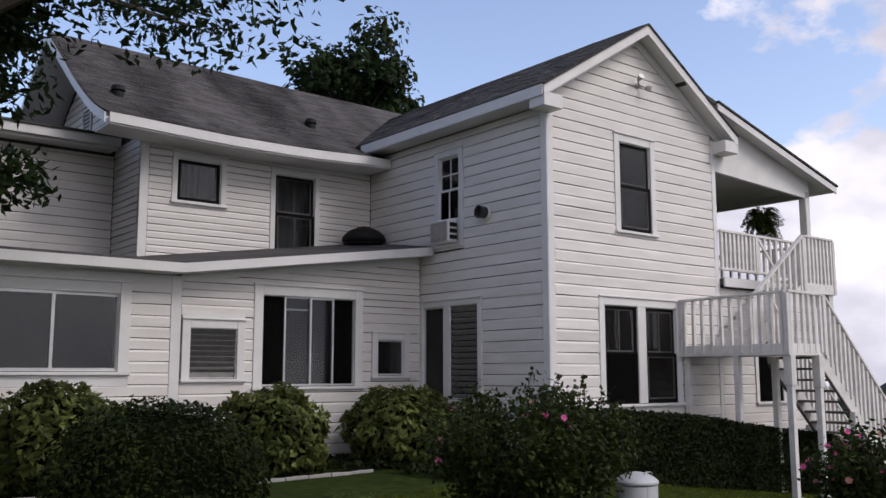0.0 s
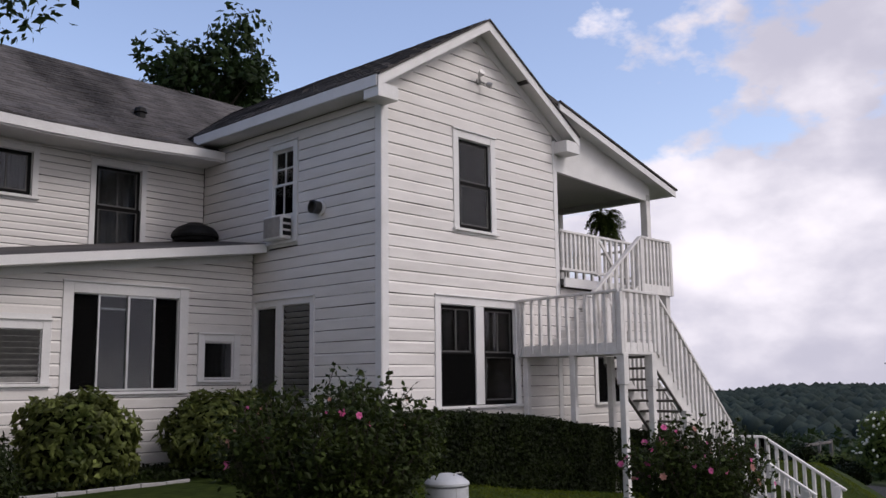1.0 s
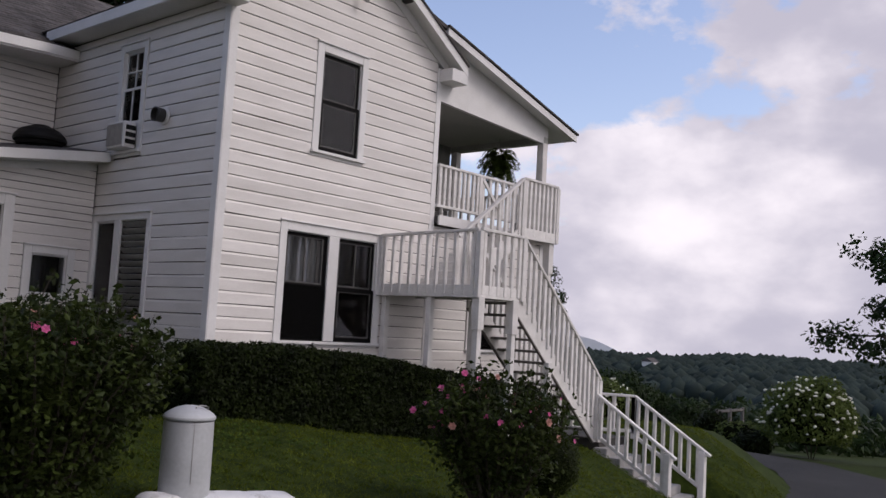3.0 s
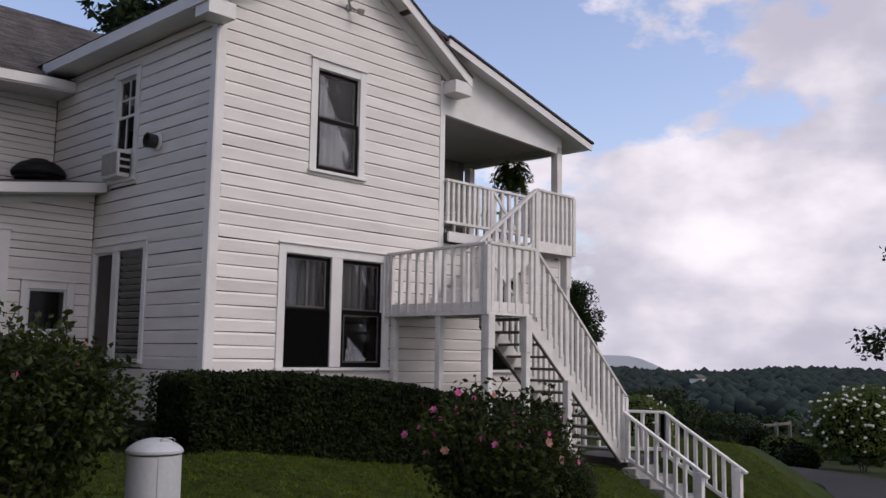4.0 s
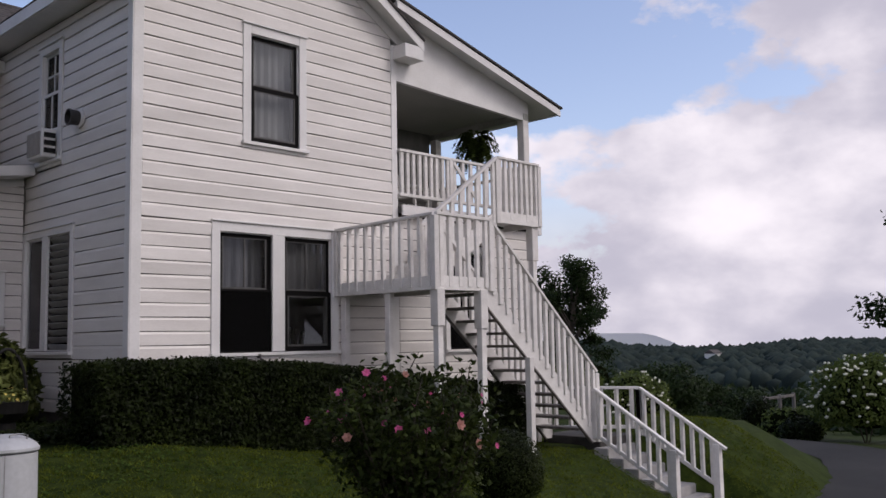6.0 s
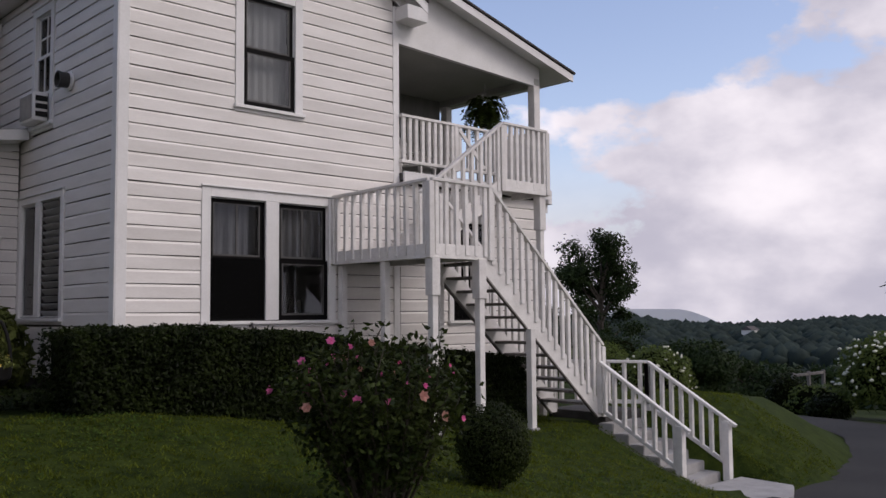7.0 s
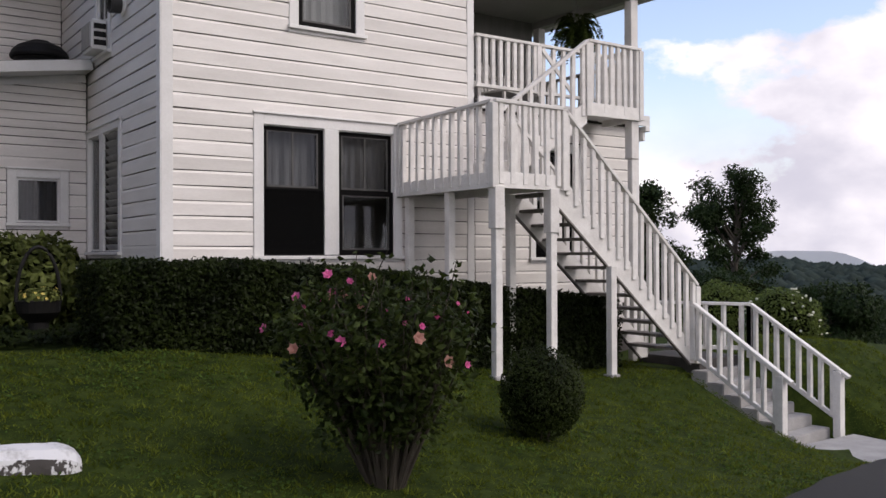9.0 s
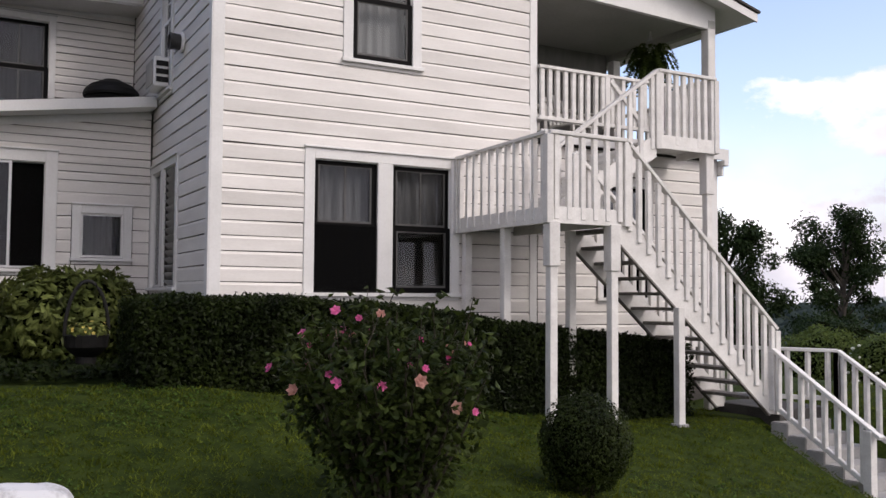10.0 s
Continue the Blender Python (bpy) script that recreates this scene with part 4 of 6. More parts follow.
# main roof behind
bm = bmesh.new()
rx = [MX0 + (18.05 - MX0) * k / 30 for k in range(31)]
ry = [MEY + 2 * (RIDGE_Y - MEY) * k / 24 for k in range(25)]
tops = [[bm.verts.new((x, y, main_roof(x, y))) for y in ry] for x in rx]
unders = [[bm.verts.new((x, y, main_roof(x, y) - 0.08)) for y in ry] for x in rx]
for a in range(30):
    for b in range(24):
        bm.faces.new((tops[a][b], tops[a + 1][b], tops[a + 1][b + 1], tops[a][b + 1]))
        bm.faces.new((unders[a][b], unders[a][b + 1], unders[a + 1][b + 1], unders[a + 1][b]))
    for b in (0, 24):
        bm.faces.new((tops[a][b], unders[a][b], unders[a + 1][b], tops[a + 1][b]))
for b in range(24):
    for a in (0, 30):
        bm.faces.new((tops[a][b], tops[a][b + 1], unders[a][b + 1], unders[a][b]))
part("roof", bm, M_SHINGLE, house, "broad shingle roof, sagging and worn grey-brown")
shingle_rng = random.Random(4)
vs, fs = [], []
y = MEY - 0.02
row = 0
while y < RIDGE_Y - 0.03:
    slope = (main_roof(7, y + 0.06) - main_roof(7, y - 0.02)) / 0.08
    dy = 0.14 / math.hypot(1, slope)
    x = MX0 - 0.02 - (row % 2) * 0.15
    while x < 14.0:
        x0, x1, y1 = max(x, MX0 - 0.02) + 0.004, x + 0.296, min(y + dy * 1.3, RIDGE_Y)
        x += 0.3
        if main_roof((x0 + x1) / 2, y) < PEAK - SLOPE * abs((x0 + x1) / 2 - MID) - 0.12 and x1 > EX0:
            continue
        h, jt = 0.016 + shingle_rng.uniform(-0.004, 0.009), shingle_rng.uniform(-0.01, 0.01)
        b = len(vs)
        vs += [(x0, y + jt, main_roof(x0, y) + h), (x1, y + jt, main_roof(x1, y) + h), (x1, y1, main_roof(x1, y1) + 0.006), (x0, y1, main_roof(x0, y1) + 0.006), (x0, y + jt, main_roof(x0, y)), (x1, y + jt, main_roof(x1, y))]
        fs += [(b, b + 1, b + 2, b + 3), (b + 4, b + 5, b + 1, b)]
    y += dy
    row += 1
me = bpy.data.meshes.new("shingle_layer")
me.from_pydata(vs, [], fs)
me.materials.append(M_OLDSHINGLE)
tagged(attach(new("shingle_layer", me), house), "old stained grey shingles", kind="stuff")
ex_ = [4.8 + (GX0 - 0.03 - 4.8) * k / 10 for k in range(11)]
bm = bmesh.new()
prism(bm, [(x, MEY - 0.03, main_eave(x) - 0.01) for x in ex_] + [(x, MEY - 0.03, main_eave(x) - 0.17) for x in ex_[::-1]], (0, 0.03, 0))
part("eave_fascia", bm, M_TRIM, house)
bm = bmesh.new()
prism(bm, [(x, MEY, main_eave(x) - 0.17) for x in ex_] + [(x, MEY, main_eave(x) - 0.20) for x in ex_[::-1]], (0, 0.69, 0))
part("soffit", bm, M_SOFFIT, house)
for s0 in (1, -1):
    ys_ = [RIDGE_Y - s0 * (RIDGE_Y - MEY) * k / 12 for k in range(13)]
    bm = bmesh.new()
    prism(bm, [(MX0 - 0.03, y, main_roof(MX0, y) - 0.02) for y in ys_] + [(MX0 - 0.03, y, main_roof(MX0, y) - 0.18) for y in ys_[::-1]], (0.028, 0, 0))
    part("rake_board", bm, M_TRIM, house)
    bm = bmesh.new()
    prism(bm, [(MX0, y, main_roof(MX0, y) - 0.09) for y in ys_] + [(MX0, y, main_roof(MX0, y) - 0.12) for y in ys_[::-1]], (0.84, 0, 0))
    part("soffit", bm, M_SOFFIT, house)
for x, y in ((9.4, 16.0), (5.35, 15.7)):
    bm = bmesh.new()
    z = main_roof(x, y)
    lathe(bm, [(0.11, -0.08), (0.1, 0.06), (0.13, 0.08), (0.11, 0.16), (0.03, 0.2)], (x, y, z), 12)
    part("roof_vent", bm, M_BLACK, house)
# porch roof, low slope from the wing's roof
bm = bmesh.new()
PRY, PRX, PRZ = 9.90, 18.85, 5.50
ps = 0.255
x_in = 13.65
prism(bm, [(x_in, PRY, PRZ + (PRX - x_in) * ps - 0.05), (x_in, PRY, PRZ + (PRX - x_in) * ps + 0.02), (PRX, PRY, PRZ + 0.02), (PRX, PRY, PRZ - 0.05)], (0, 10.2, 0))
part("roof", bm, M_SHINGLE, house, "low porch roof with a dark metal edge")
bm = bmesh.new()
prism(bm, [(14.6, PRY - 0.03, PRZ + (PRX - 14.6) * ps - 0.02), (PRX, PRY - 0.03, PRZ - 0.02), (PRX, PRY - 0.03, PRZ - 0.15), (14.6, PRY - 0.03, PRZ + (PRX - 14.6) * ps - 0.15)], (0, 0.03, 0))
part("rake_board", bm, M_TRIM, house)
bm = bmesh.new()
prism(bm, [(14.6, PRY, PRZ + (PRX - 14.6) * ps - 0.06), (PRX, PRY, PRZ - 0.06), (PRX, PRY, PRZ - 0.10), (14.6, PRY, PRZ + (PRX - 14.6) * ps - 0.10)], (0, 10.0, 0))
part("soffit", bm, M_SOFFIT, house)
bm = bmesh.new()
prism(bm, [(GX1, GY, 5.34), (PX1 + 0.035, GY, 5.20), (PX1 + 0.035, GY, PRZ + (PRX - PX1 - 0.035) * ps - 0.10), (GX1, GY, PRZ + (PRX - GX1) * ps - 0.10)], (0, 0.08, 0))
part("gable_panel", bm, M_TRIM, house, "plain white panel over the porch opening")
bm = bmesh.new()
prism(bm, [(14.6, PRY - 0.055, PRZ + (PRX - 14.6) * ps + 0.03), (PRX + 0.04, PRY - 0.055, PRZ + 0.03), (PRX + 0.04, PRY - 0.055, PRZ - 0.005), (14.6, PRY - 0.055, PRZ + (PRX - 14.6) * ps - 0.005)], (0, 0.1, 0))
part("drip_edge", bm, M_SHEATH, house)
part("eave_fascia", boxed(PRX, PRX + 0.025, PRY, 20.0, PRZ - 0.12, PRZ + 0.01), M_TRIM, house)


# ---- outside stair ----
stair = thing("staircase", (15.4, 8.5, -0.5), "white-painted wooden outside stair with a landing and slatted rails", "staircase")
YF, YB = 8.08, 8.98               # lower flight: front and back
LX0, LX1, LZ = 13.55, 14.46, 1.98  # landing
BAL = bpy.data.meshes.new("baluster")
bm = boxed(-0.032, 0.032, -0.026, 0.026, -0.5, 0.5, 0.004)
bm.to_mesh(BAL)
bm.free()
BAL.materials.append(M_RAIL)
rail_rng = random.Random(5)


def rail_run(parent, a, b, foot_a, foot_b, n, w=0.09, h=0.045, ends=(True, True), thick=0.09):
    """A handrail from a to b with n balusters that reach down to the line foot_a to foot_b."""
    a, b, fa, fb = Vector(a), Vector(b), Vector(foot_a), Vector(foot_b)
    hr = part("handrail", barred(a, b, w, h), M_RAIL, parent)
    for k in range(n):
        t = (k + 0.5) / n
        p, q = a.lerp(b, t), fa.lerp(fb, t)
        ln = p.z - q.z
        m = Matrix.Translation((p.x + rail_rng.uniform(-0.006, 0.006), p.y, (p.z + q.z) / 2 - 0.01)) @ Euler((rail_rng.uniform(-0.008, 0.008), rail_rng.uniform(-0.008, 0.008), 0)).to_matrix().to_4x4() @ Matrix.Diagonal((1, 1, ln - 0.02, 1))
        shared("baluster", BAL, m, hr)
    for on, p, q in ((ends[0], a, fa), (ends[1], b, fb)):
        if on:
            part("newel", boxed(p.x - thick / 2, p.x + thick / 2, p.y - thick / 2, p.y + thick / 2, q.z - 0.05, p.z - 0.02, 0.006), M_RAIL, parent)


# landing
part("landing_floor", boxed(LX0, LX1, YF, GY - 0.05, LZ - 0.04, LZ, 0.004), M_RAIL, stair)
part("landing_fascia", boxed(LX0 - 0.045, LX0 - 0.002, YF - 0.03, GY - 0.05, LZ - 0.18, LZ + 0.01, 0.004), M_RAIL, stair)
part("landing_fascia", boxed(LX0 - 0.002, LX1, YF - 0.045, YF - 0.002, LZ - 0.18, LZ + 0.01, 0.004), M_RAIL, stair)
part("joist", boxed(LX1 - 0.05, LX1, YF, GY - 0.05, LZ - 0.18, LZ - 0.045), M_RAIL, stair)
rail_run(stair, (LX0 - 0.03, GY - 0.06, 2.78), (LX0 - 0.03, YF - 0.02, 2.82), (0, 0, LZ - 0.13), (0, 0, LZ - 0.13), 11)
rail_run(stair, (LX0 - 0.03, YF - 0.03, 2.824), (LX1 + 0.16, YF - 0.03, 2.815), (0, 0, LZ - 0.13), (0, 0, LZ - 0.13), 6, ends=(False, True))
# lower flight
N, RISE, RUN = 13, 0.1873, 0.2
zb = LZ - N * RISE
for k in range(1, N):
    x, z = LX1 + (k - 1) * RUN, LZ - k * RISE
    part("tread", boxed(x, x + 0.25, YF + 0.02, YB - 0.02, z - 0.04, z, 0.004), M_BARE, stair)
for y in (YF - 0.005, YB):
    bm = bmesh.new()
    x0, x1 = LX1 - 0.02, LX1 + N * RUN + 0.02
    z0, z1 = LZ, LZ - N * RISE - 0.02
    prism(bm, [(x0, y - 0.022, z0 - 0.30), (x0, y - 0.022, z0 - 0.02), (x0 + 0.1, y - 0.022, z0 + 0.02), (x1, y - 0.022, z1 + 0.17), (x1, y - 0.022, z1 - 0.03), (x1 - 0.1, y - 0.022, z1 - 0.03)], (0, 0.044, 0))
    part("stringer", bm, M_RAIL, stair)
    bm = bmesh.new()
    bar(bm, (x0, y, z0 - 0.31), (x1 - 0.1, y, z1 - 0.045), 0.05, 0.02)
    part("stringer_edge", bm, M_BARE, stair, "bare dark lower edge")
FX = LX1 + N * RUN
rail_run(stair, (LX1 + 0.14, YF - 0.03, 2.83), (FX + 0.04, YF - 0.03, 0.58), (0, 0, LZ - 0.16), (0, 0, -0.46), 17, ends=(False, True))
rail_run(stair, (LX1 + 0.14, YB + 0.03, 2.81), (FX + 0.04, YB + 0.03, 0.56), (0, 0, LZ - 0.1), (0, 0, -0.46), 17, ends=(True, True))
# posts under landing and flight
for x, y, top, sleeve in ((LX0 + 0.03, 9.03, LZ - 0.18, 0), (LX0 + 0.03, YF, LZ - 0.18, 1.32), (LX1 - 0.02, YF, LZ - 0.18, 1.28), (LX1 - 0.04, 8.85, LZ - 0.19, 0), (LX0 + 0.1, GY - 0.10, LZ - 0.19, 0), (15.42, YF - 0.05, 0.86, 0), (16.1, 9.2, 0.55, 0.12)):
    g = ground_z(x, y)
    post = part("post", boxed(x - 0.05, x + 0.05, y - 0.05, y + 0.05, g - 0.05, top, 0.006), M_RAIL, stair)
    if sleeve:
        part("post_sleeve", boxed(x - 0.072, x + 0.072, y - 0.07, y + 0.07, sleeve, top + 0.02, 0.006), M_RAIL, post)
    part("post_footing", boxed(x - 0.08, x + 0.08, y - 0.08, y + 0.08, g - 0.08, g + 0.035, 0.01), M_CONC, post)
# upper flight along the wall
UY0, UY1, UX1, UZ = 9.24, GY - 0.08, 16.15, 3.16
n2 = 7
for k in range(1, n2):
    z = LZ + k * (UZ - LZ) / n2
    x = LX1 + (k - 1) * (UX1 - LX1) / n2
    part("tread", boxed(x, x + 0.28, UY0 + 0.02, UY1, z - 0.04, z, 0.004), M_RAIL, stair)
    part("riser", boxed(x + 0.01, x + 0.03, UY0 + 0.02, UY1, z - 0.17, z - 0.041), M_RAIL, stair)
bm = bmesh.new()
prism(bm, [(LX1 - 0.05, UY0 - 0.02, LZ - 0.15), (LX1 - 0.05, UY0 - 0.02, LZ + 0.15), (UX1, UY0 - 0.02, UZ + 0.06), (UX1, UY0 - 0.02, UZ - 0.26)], (0, 0.044, 0))
part("stringer", bm, M_RAIL, stair)
rail_run(stair, (LX1 - 0.05, UY0 - 0.01, 2.84), (UX1 + 0.02, UY0 - 0.01, 4.10), (0, 0, LZ), (0, 0, UZ - 0.1), 9)
# upper platform
PXR = 17.25
part("platform_floor", boxed(UX1, PXR, UY0, GY - 0.17, UZ - 0.04, UZ, 0.004), M_RAIL, stair)
part("platform_fascia", boxed(UX1 - 0.02, PXR + 0.02, UY0 - 0.045, UY0 - 0.003, UZ - 0.14, UZ + 0.05, 0.004), M_RAIL, stair)
part("platform_fascia", boxed(PXR - 0.02, PXR + 0.022, UY0, GY - 0.17, UZ - 0.14, UZ + 0.04, 0.004), M_RAIL, stair)
rail_run(stair, (UX1 + 0.02, UY0 - 0.02, 4.102), (PXR, UY0 - 0.02, 4.10), (0, 0, UZ - 0.08), (0, 0, UZ - 0.08), 8, ends=(False, True))
rail_run(stair, (PXR, UY0, 4.10), (PXR, GY - 0.15, 4.12), (0, 0, UZ), (0, 0, UZ), 5, ends=(False, True))
g = ground_z(PXR - 0.08, 9.36)
part("post", boxed(PXR - 0.13, PXR - 0.03, UY0 + 0.02, UY0 + 0.12, g - 0.05, UZ - 0.04, 0.006), M_RAIL, stair)
part("post_sleeve", boxed(PXR - 0.155, PXR - 0.005, UY0 + 0.0, UY0 + 0.145, 2.45, UZ - 0.042, 0.006), M_RAIL, stair)

# porch rail with a braced gate panel
porch_rail = thing("porch_rail", (16.5, GY - 0.06, 3.27), "white slatted porch rail with a cross-braced panel", "railing")
part("bottom_rail", barred((GX1, GY - 0.06, 3.46), (PX1 - 0.13, GY - 0.06, 3.46), 0.07, 0.05), M_RAIL, porch_rail)
rail_run(porch_rail, (GX1, GY - 0.06, 4.18), (16.0, GY - 0.06, 4.18), (0, 0, 3.46), (0, 0, 3.46), 9, ends=(False, True))
rail_run(porch_rail, (16.0, GY - 0.06, 4.18), (PX1 - 0.14, GY - 0.06, 4.18), (0, 0, 3.46), (0, 0, 3.46), 10, ends=(False, False))
part("brace", barred((16.05, GY - 0.1, 4.12), (16.65, GY - 0.1, 3.52), 0.03, 0.07), M_RAIL, porch_rail)
for y0, y1 in ((GY + 0.1, 13.5), (13.6, 16.9)):
    part("bottom_rail", barred((PX1 - 0.05, y0, 3.46), (PX1 - 0.05, y1, 3.46), 0.05, 0.07), M_RAIL, porch_rail)
    rail_run(porch_rail, (PX1 - 0.05, y0, 4.18), (PX1 - 0.05, y1, 4.18), (0, 0, 3.46), (0, 0, 3.46), 15, ends=(False, False))

# ---- concrete steps with rails ----
steps = thing("garden_steps", (17.6, 7.0, -1.2), "grey concrete garden steps with white slatted rails", "steps")
SN, SR, ST = 7, 0.142, 0.25
d_ = Vector((0.12, -0.99, 0)).normalized()
a_ = Vector((d_.y * -1, d_.x, 0))      # across, towards +x
top0 = Vector((16.98, 8.05, zb))
# top block under the flight, coloured dark for the shade and soil there
bm = boxed(17.12, 18.05, 8.02, 9.15, -1.3, zb, 0.01)
part("step", bm, M_SHADESOIL, steps)
for k in range(1, SN + 1):
    p = top0 + d_ * ((k - 1) * ST)
    z = zb - k * SR
    bm = bmesh.new()
    wdt = 0.98
    prism(bm, [p + Vector((0, 0, -1.75 - p.z)), p + a_ * wdt + Vector((0, 0, -1.75 - p.z)), p + a_ * wdt + d_ * ST + Vector((0, 0, -1.75 - p.z)), p + d_ * ST + Vector((0, 0, -1.75 - p.z))], (0, 0, z + 1.75))
    bmesh.ops.bevel(bm, geom=bm.edges[:], offset=0.012, segments=2, affect="EDGES")
    part("step", bm, M_CONC, steps)
z_end = zb - SN * SR
L0, R0 = Vector((17.01, 8.02, 0.32)), Vector((18.05, 7.86, 0.29))
L1, R1 = Vector((17.05, 6.52, -0.61)), Vector((18.16, 6.42, -0.62))
for A, B, foot in ((L0, L1, 0), (R0, R1, 0)):
    D = B - A
    nearly = A + D * 0.9
    rail_run(steps, A, nearly, A - Vector((0, 0, 0.72)), nearly - Vector((0, 0, 0.66)), 8, w=0.08, ends=(True, False))
    part("handrail_end", barred(nearly, B, 0.08, 0.045), M_RAIL, steps)
    part("bottom_rail", barred(A - Vector((0, 0, 0.70)), nearly - Vector((0, 0, 0.66)), 0.05, 0.06), M_RAIL, steps)
    part("newel", boxed(nearly.x - 0.055, nearly.x + 0.055, nearly.y - 0.055, nearly.y + 0.055, z_end + 0.02, nearly.z - 0.02, 0.006), M_RAIL, steps)
rail_run(steps, (FX + 0.03, YB + 0.03, 0.31), R0, (0, 0, -0.34), (0, 0, -0.34), 6, w=0.08, ends=(False, True))
part("bottom_rail", barred((FX + 0.03, YB + 0.03, -0.34), (R0.x, R0.y, -0.34), 0.05, 0.06), M_RAIL, steps)
bm = bmesh.new()
prism(bm, [(17.0, 6.42, -1.85), (18.25, 6.42, -1.85), (18.15, 5.55, -1.85), (17.4, 5.2, -1.85), (16.7, 5.15, -1.85)], (0, 0, 0.485))
bmesh.ops.bevel(bm, geom=bm.edges[:], offset=0.015, segments=2, affect="EDGES")
pad = mesh_object("paving_slab", bm, M_CONC)
tagged(pad, "pale grey concrete slab at the foot of the steps", "paving slab")

# ---- things on the house ----
ac = thing("air_conditioner", (10.2, 12.66, 3.80), "white window air conditioner with a dark slatted end", "air conditioner")
part("body", boxed(10.06, 10.27, 12.36, 12.88, 3.80, 4.21, 0.015), M_TRIM, ac)
part("grille", boxed(10.045, 10.065, 12.40, 12.84, 3.84, 4.17), M_METAL, ac)
for k in range(3):
    part("side_louvre", boxed(10.09, 10.25, 12.345, 12.362, 3.86 + k * 0.11, 3.93 + k * 0.11), M_BLACK, ac)
vent = thing("wall_vent", (10.25, 11.60, 4.23), "round exhaust vent with a white flange and dark outlet", "wall vent")
bm = bmesh.new()
lathe(bm, [(0.135, 0.0), (0.135, 0.025), (0.118, 0.035), (0.10, 0.04)], (10.27, 11.60, 4.23), 20, "x")
part("flange", bm, M_TRIM, vent)
bm = bmesh.new()
lathe(bm, [(0.102, 0.03), (0.105, 0.15), (0.112, 0.155), (0.112, 0.175), (0.095, 0.178), (0.09, 0.10), (0.03, 0.098)], (10.27, 11.60, 4.23), 20, "x")
part("hood", bm, M_VENT, vent, "dark stubby outlet")
lamp = thing("floodlight", (12.58, GY - 0.05, 6.57), "twin grey floodlight on the gable", "lamp")
bm = bmesh.new()
lathe(bm, [(0.06, 0.0), (0.06, 0.03), (0.02, 0.05)], (12.58, GY - 0.02, 6.57), 14, "y")
part("base", bm, M_METAL, lamp)
for sx in (-1, 1):
    bm = bmesh.new()
    a = Vector((12.58, GY - 0.06, 6.57))
    b = a + Vector((0.07 * sx, -0.05, 0.06 if sx < 0 else -0.04))
    c2 = b + Vector((0.05 * sx + 0.02, -0.10, 0.05 if sx < 0 else -0.05))
    tube(bm, [a, b, b.lerp(c2, 0.35), c2], [0.015, 0.02, 0.045, 0.055], 12)
    part("lamp_head", bm, M_METAL, lamp)
dome = thing("roof_ventilator", (9.88, 14.72, 3.95), "black domed ventilator on the shed roof", "roof vent")
zr = 4.06
bm = bmesh.new()
lathe(bm, [(0.25, zr - 0.3), (0.25, zr - 0.02), (0.42, zr - 0.01), (0.43, zr + 0.03), (0.40, zr + 0.10), (0.32, zr + 0.18), (0.20, zr + 0.235), (0.15, zr + 0.25), (0.13, zr + 0.27), (0.05, zr + 0.275)], (9.88, 14.72, 0), 24)
part("hood", bm, M_BLACK, dome)
bm = bmesh.new()
lathe(bm, [(0.36, zr - 0.08), (0.38, zr - 0.02), (0.36, zr - 0.015)], (9.88, 14.72, 0), 24)
part("rim", bm, M_BLACK, dome)

# chairs on the porch
def slat_chair(name, at, turn, label, group="", paint=None):
    coat = paint or M_RAIL
    ob = thing(name, (0, 0, 0), label, "chair", group)
    part("seat", boxed(-0.26, 0.26, -0.25, 0.25, 0.40, 0.44, 0.008), coat, ob)
    for x in (-0.23, 0.23):
        for y in (-0.22, 0.22):
            part("leg", boxed(x - 0.025, x + 0.025, y - 0.025, y + 0.025, 0.0, 0.40), coat, ob)
        part("armrest", boxed(x - 0.045, x + 0.045, -0.27, 0.25, 0.62, 0.65, 0.008), coat, ob)
        part("arm_support", boxed(x - 0.02, x + 0.02, -0.24, -0.2, 0.44, 0.62), coat, ob)
    for k in range(5):
        x = -0.2 + k * 0.1
        part("back_slat", barred((x, 0.24, 0.44), (x, 0.36, 1.0 - 0.03 * abs(k - 2)), 0.07, 0.018, 0.004, (0, 1, 0)), coat, ob)
    ob.matrix_world = pose(*at, 0, 0, turn)
    return ob


chair = slat_chair("porch_chair", (15.35, 11.2, 3.27), -20, "white slat-backed wooden chair on the porch", "porch chairs")
copy_thing(chair, pose(16.4, 11.5, 3.27, 0, 0, 15))

slat_chair("dining_chair", (13.05, 10.85, 0.36), 165, "dark wooden chair just inside the window", paint=M_DARKWOOD)
# pale cupboard added where a patch of light shows inside the room
cup = thing("cupboard", (12.95, 11.75, 0.36), "pale painted cupboard inside the room", "cupboard")
part("body", boxed(12.62, 13.28, 11.6, 11.95, 0.36, 1.75, 0.01), M_PALE, cup)
for x in (12.64, 12.96):
    part("door", boxed(x, x + 0.30, 11.575, 11.597, 0.45, 1.70, 0.006), M_PALE, cup)

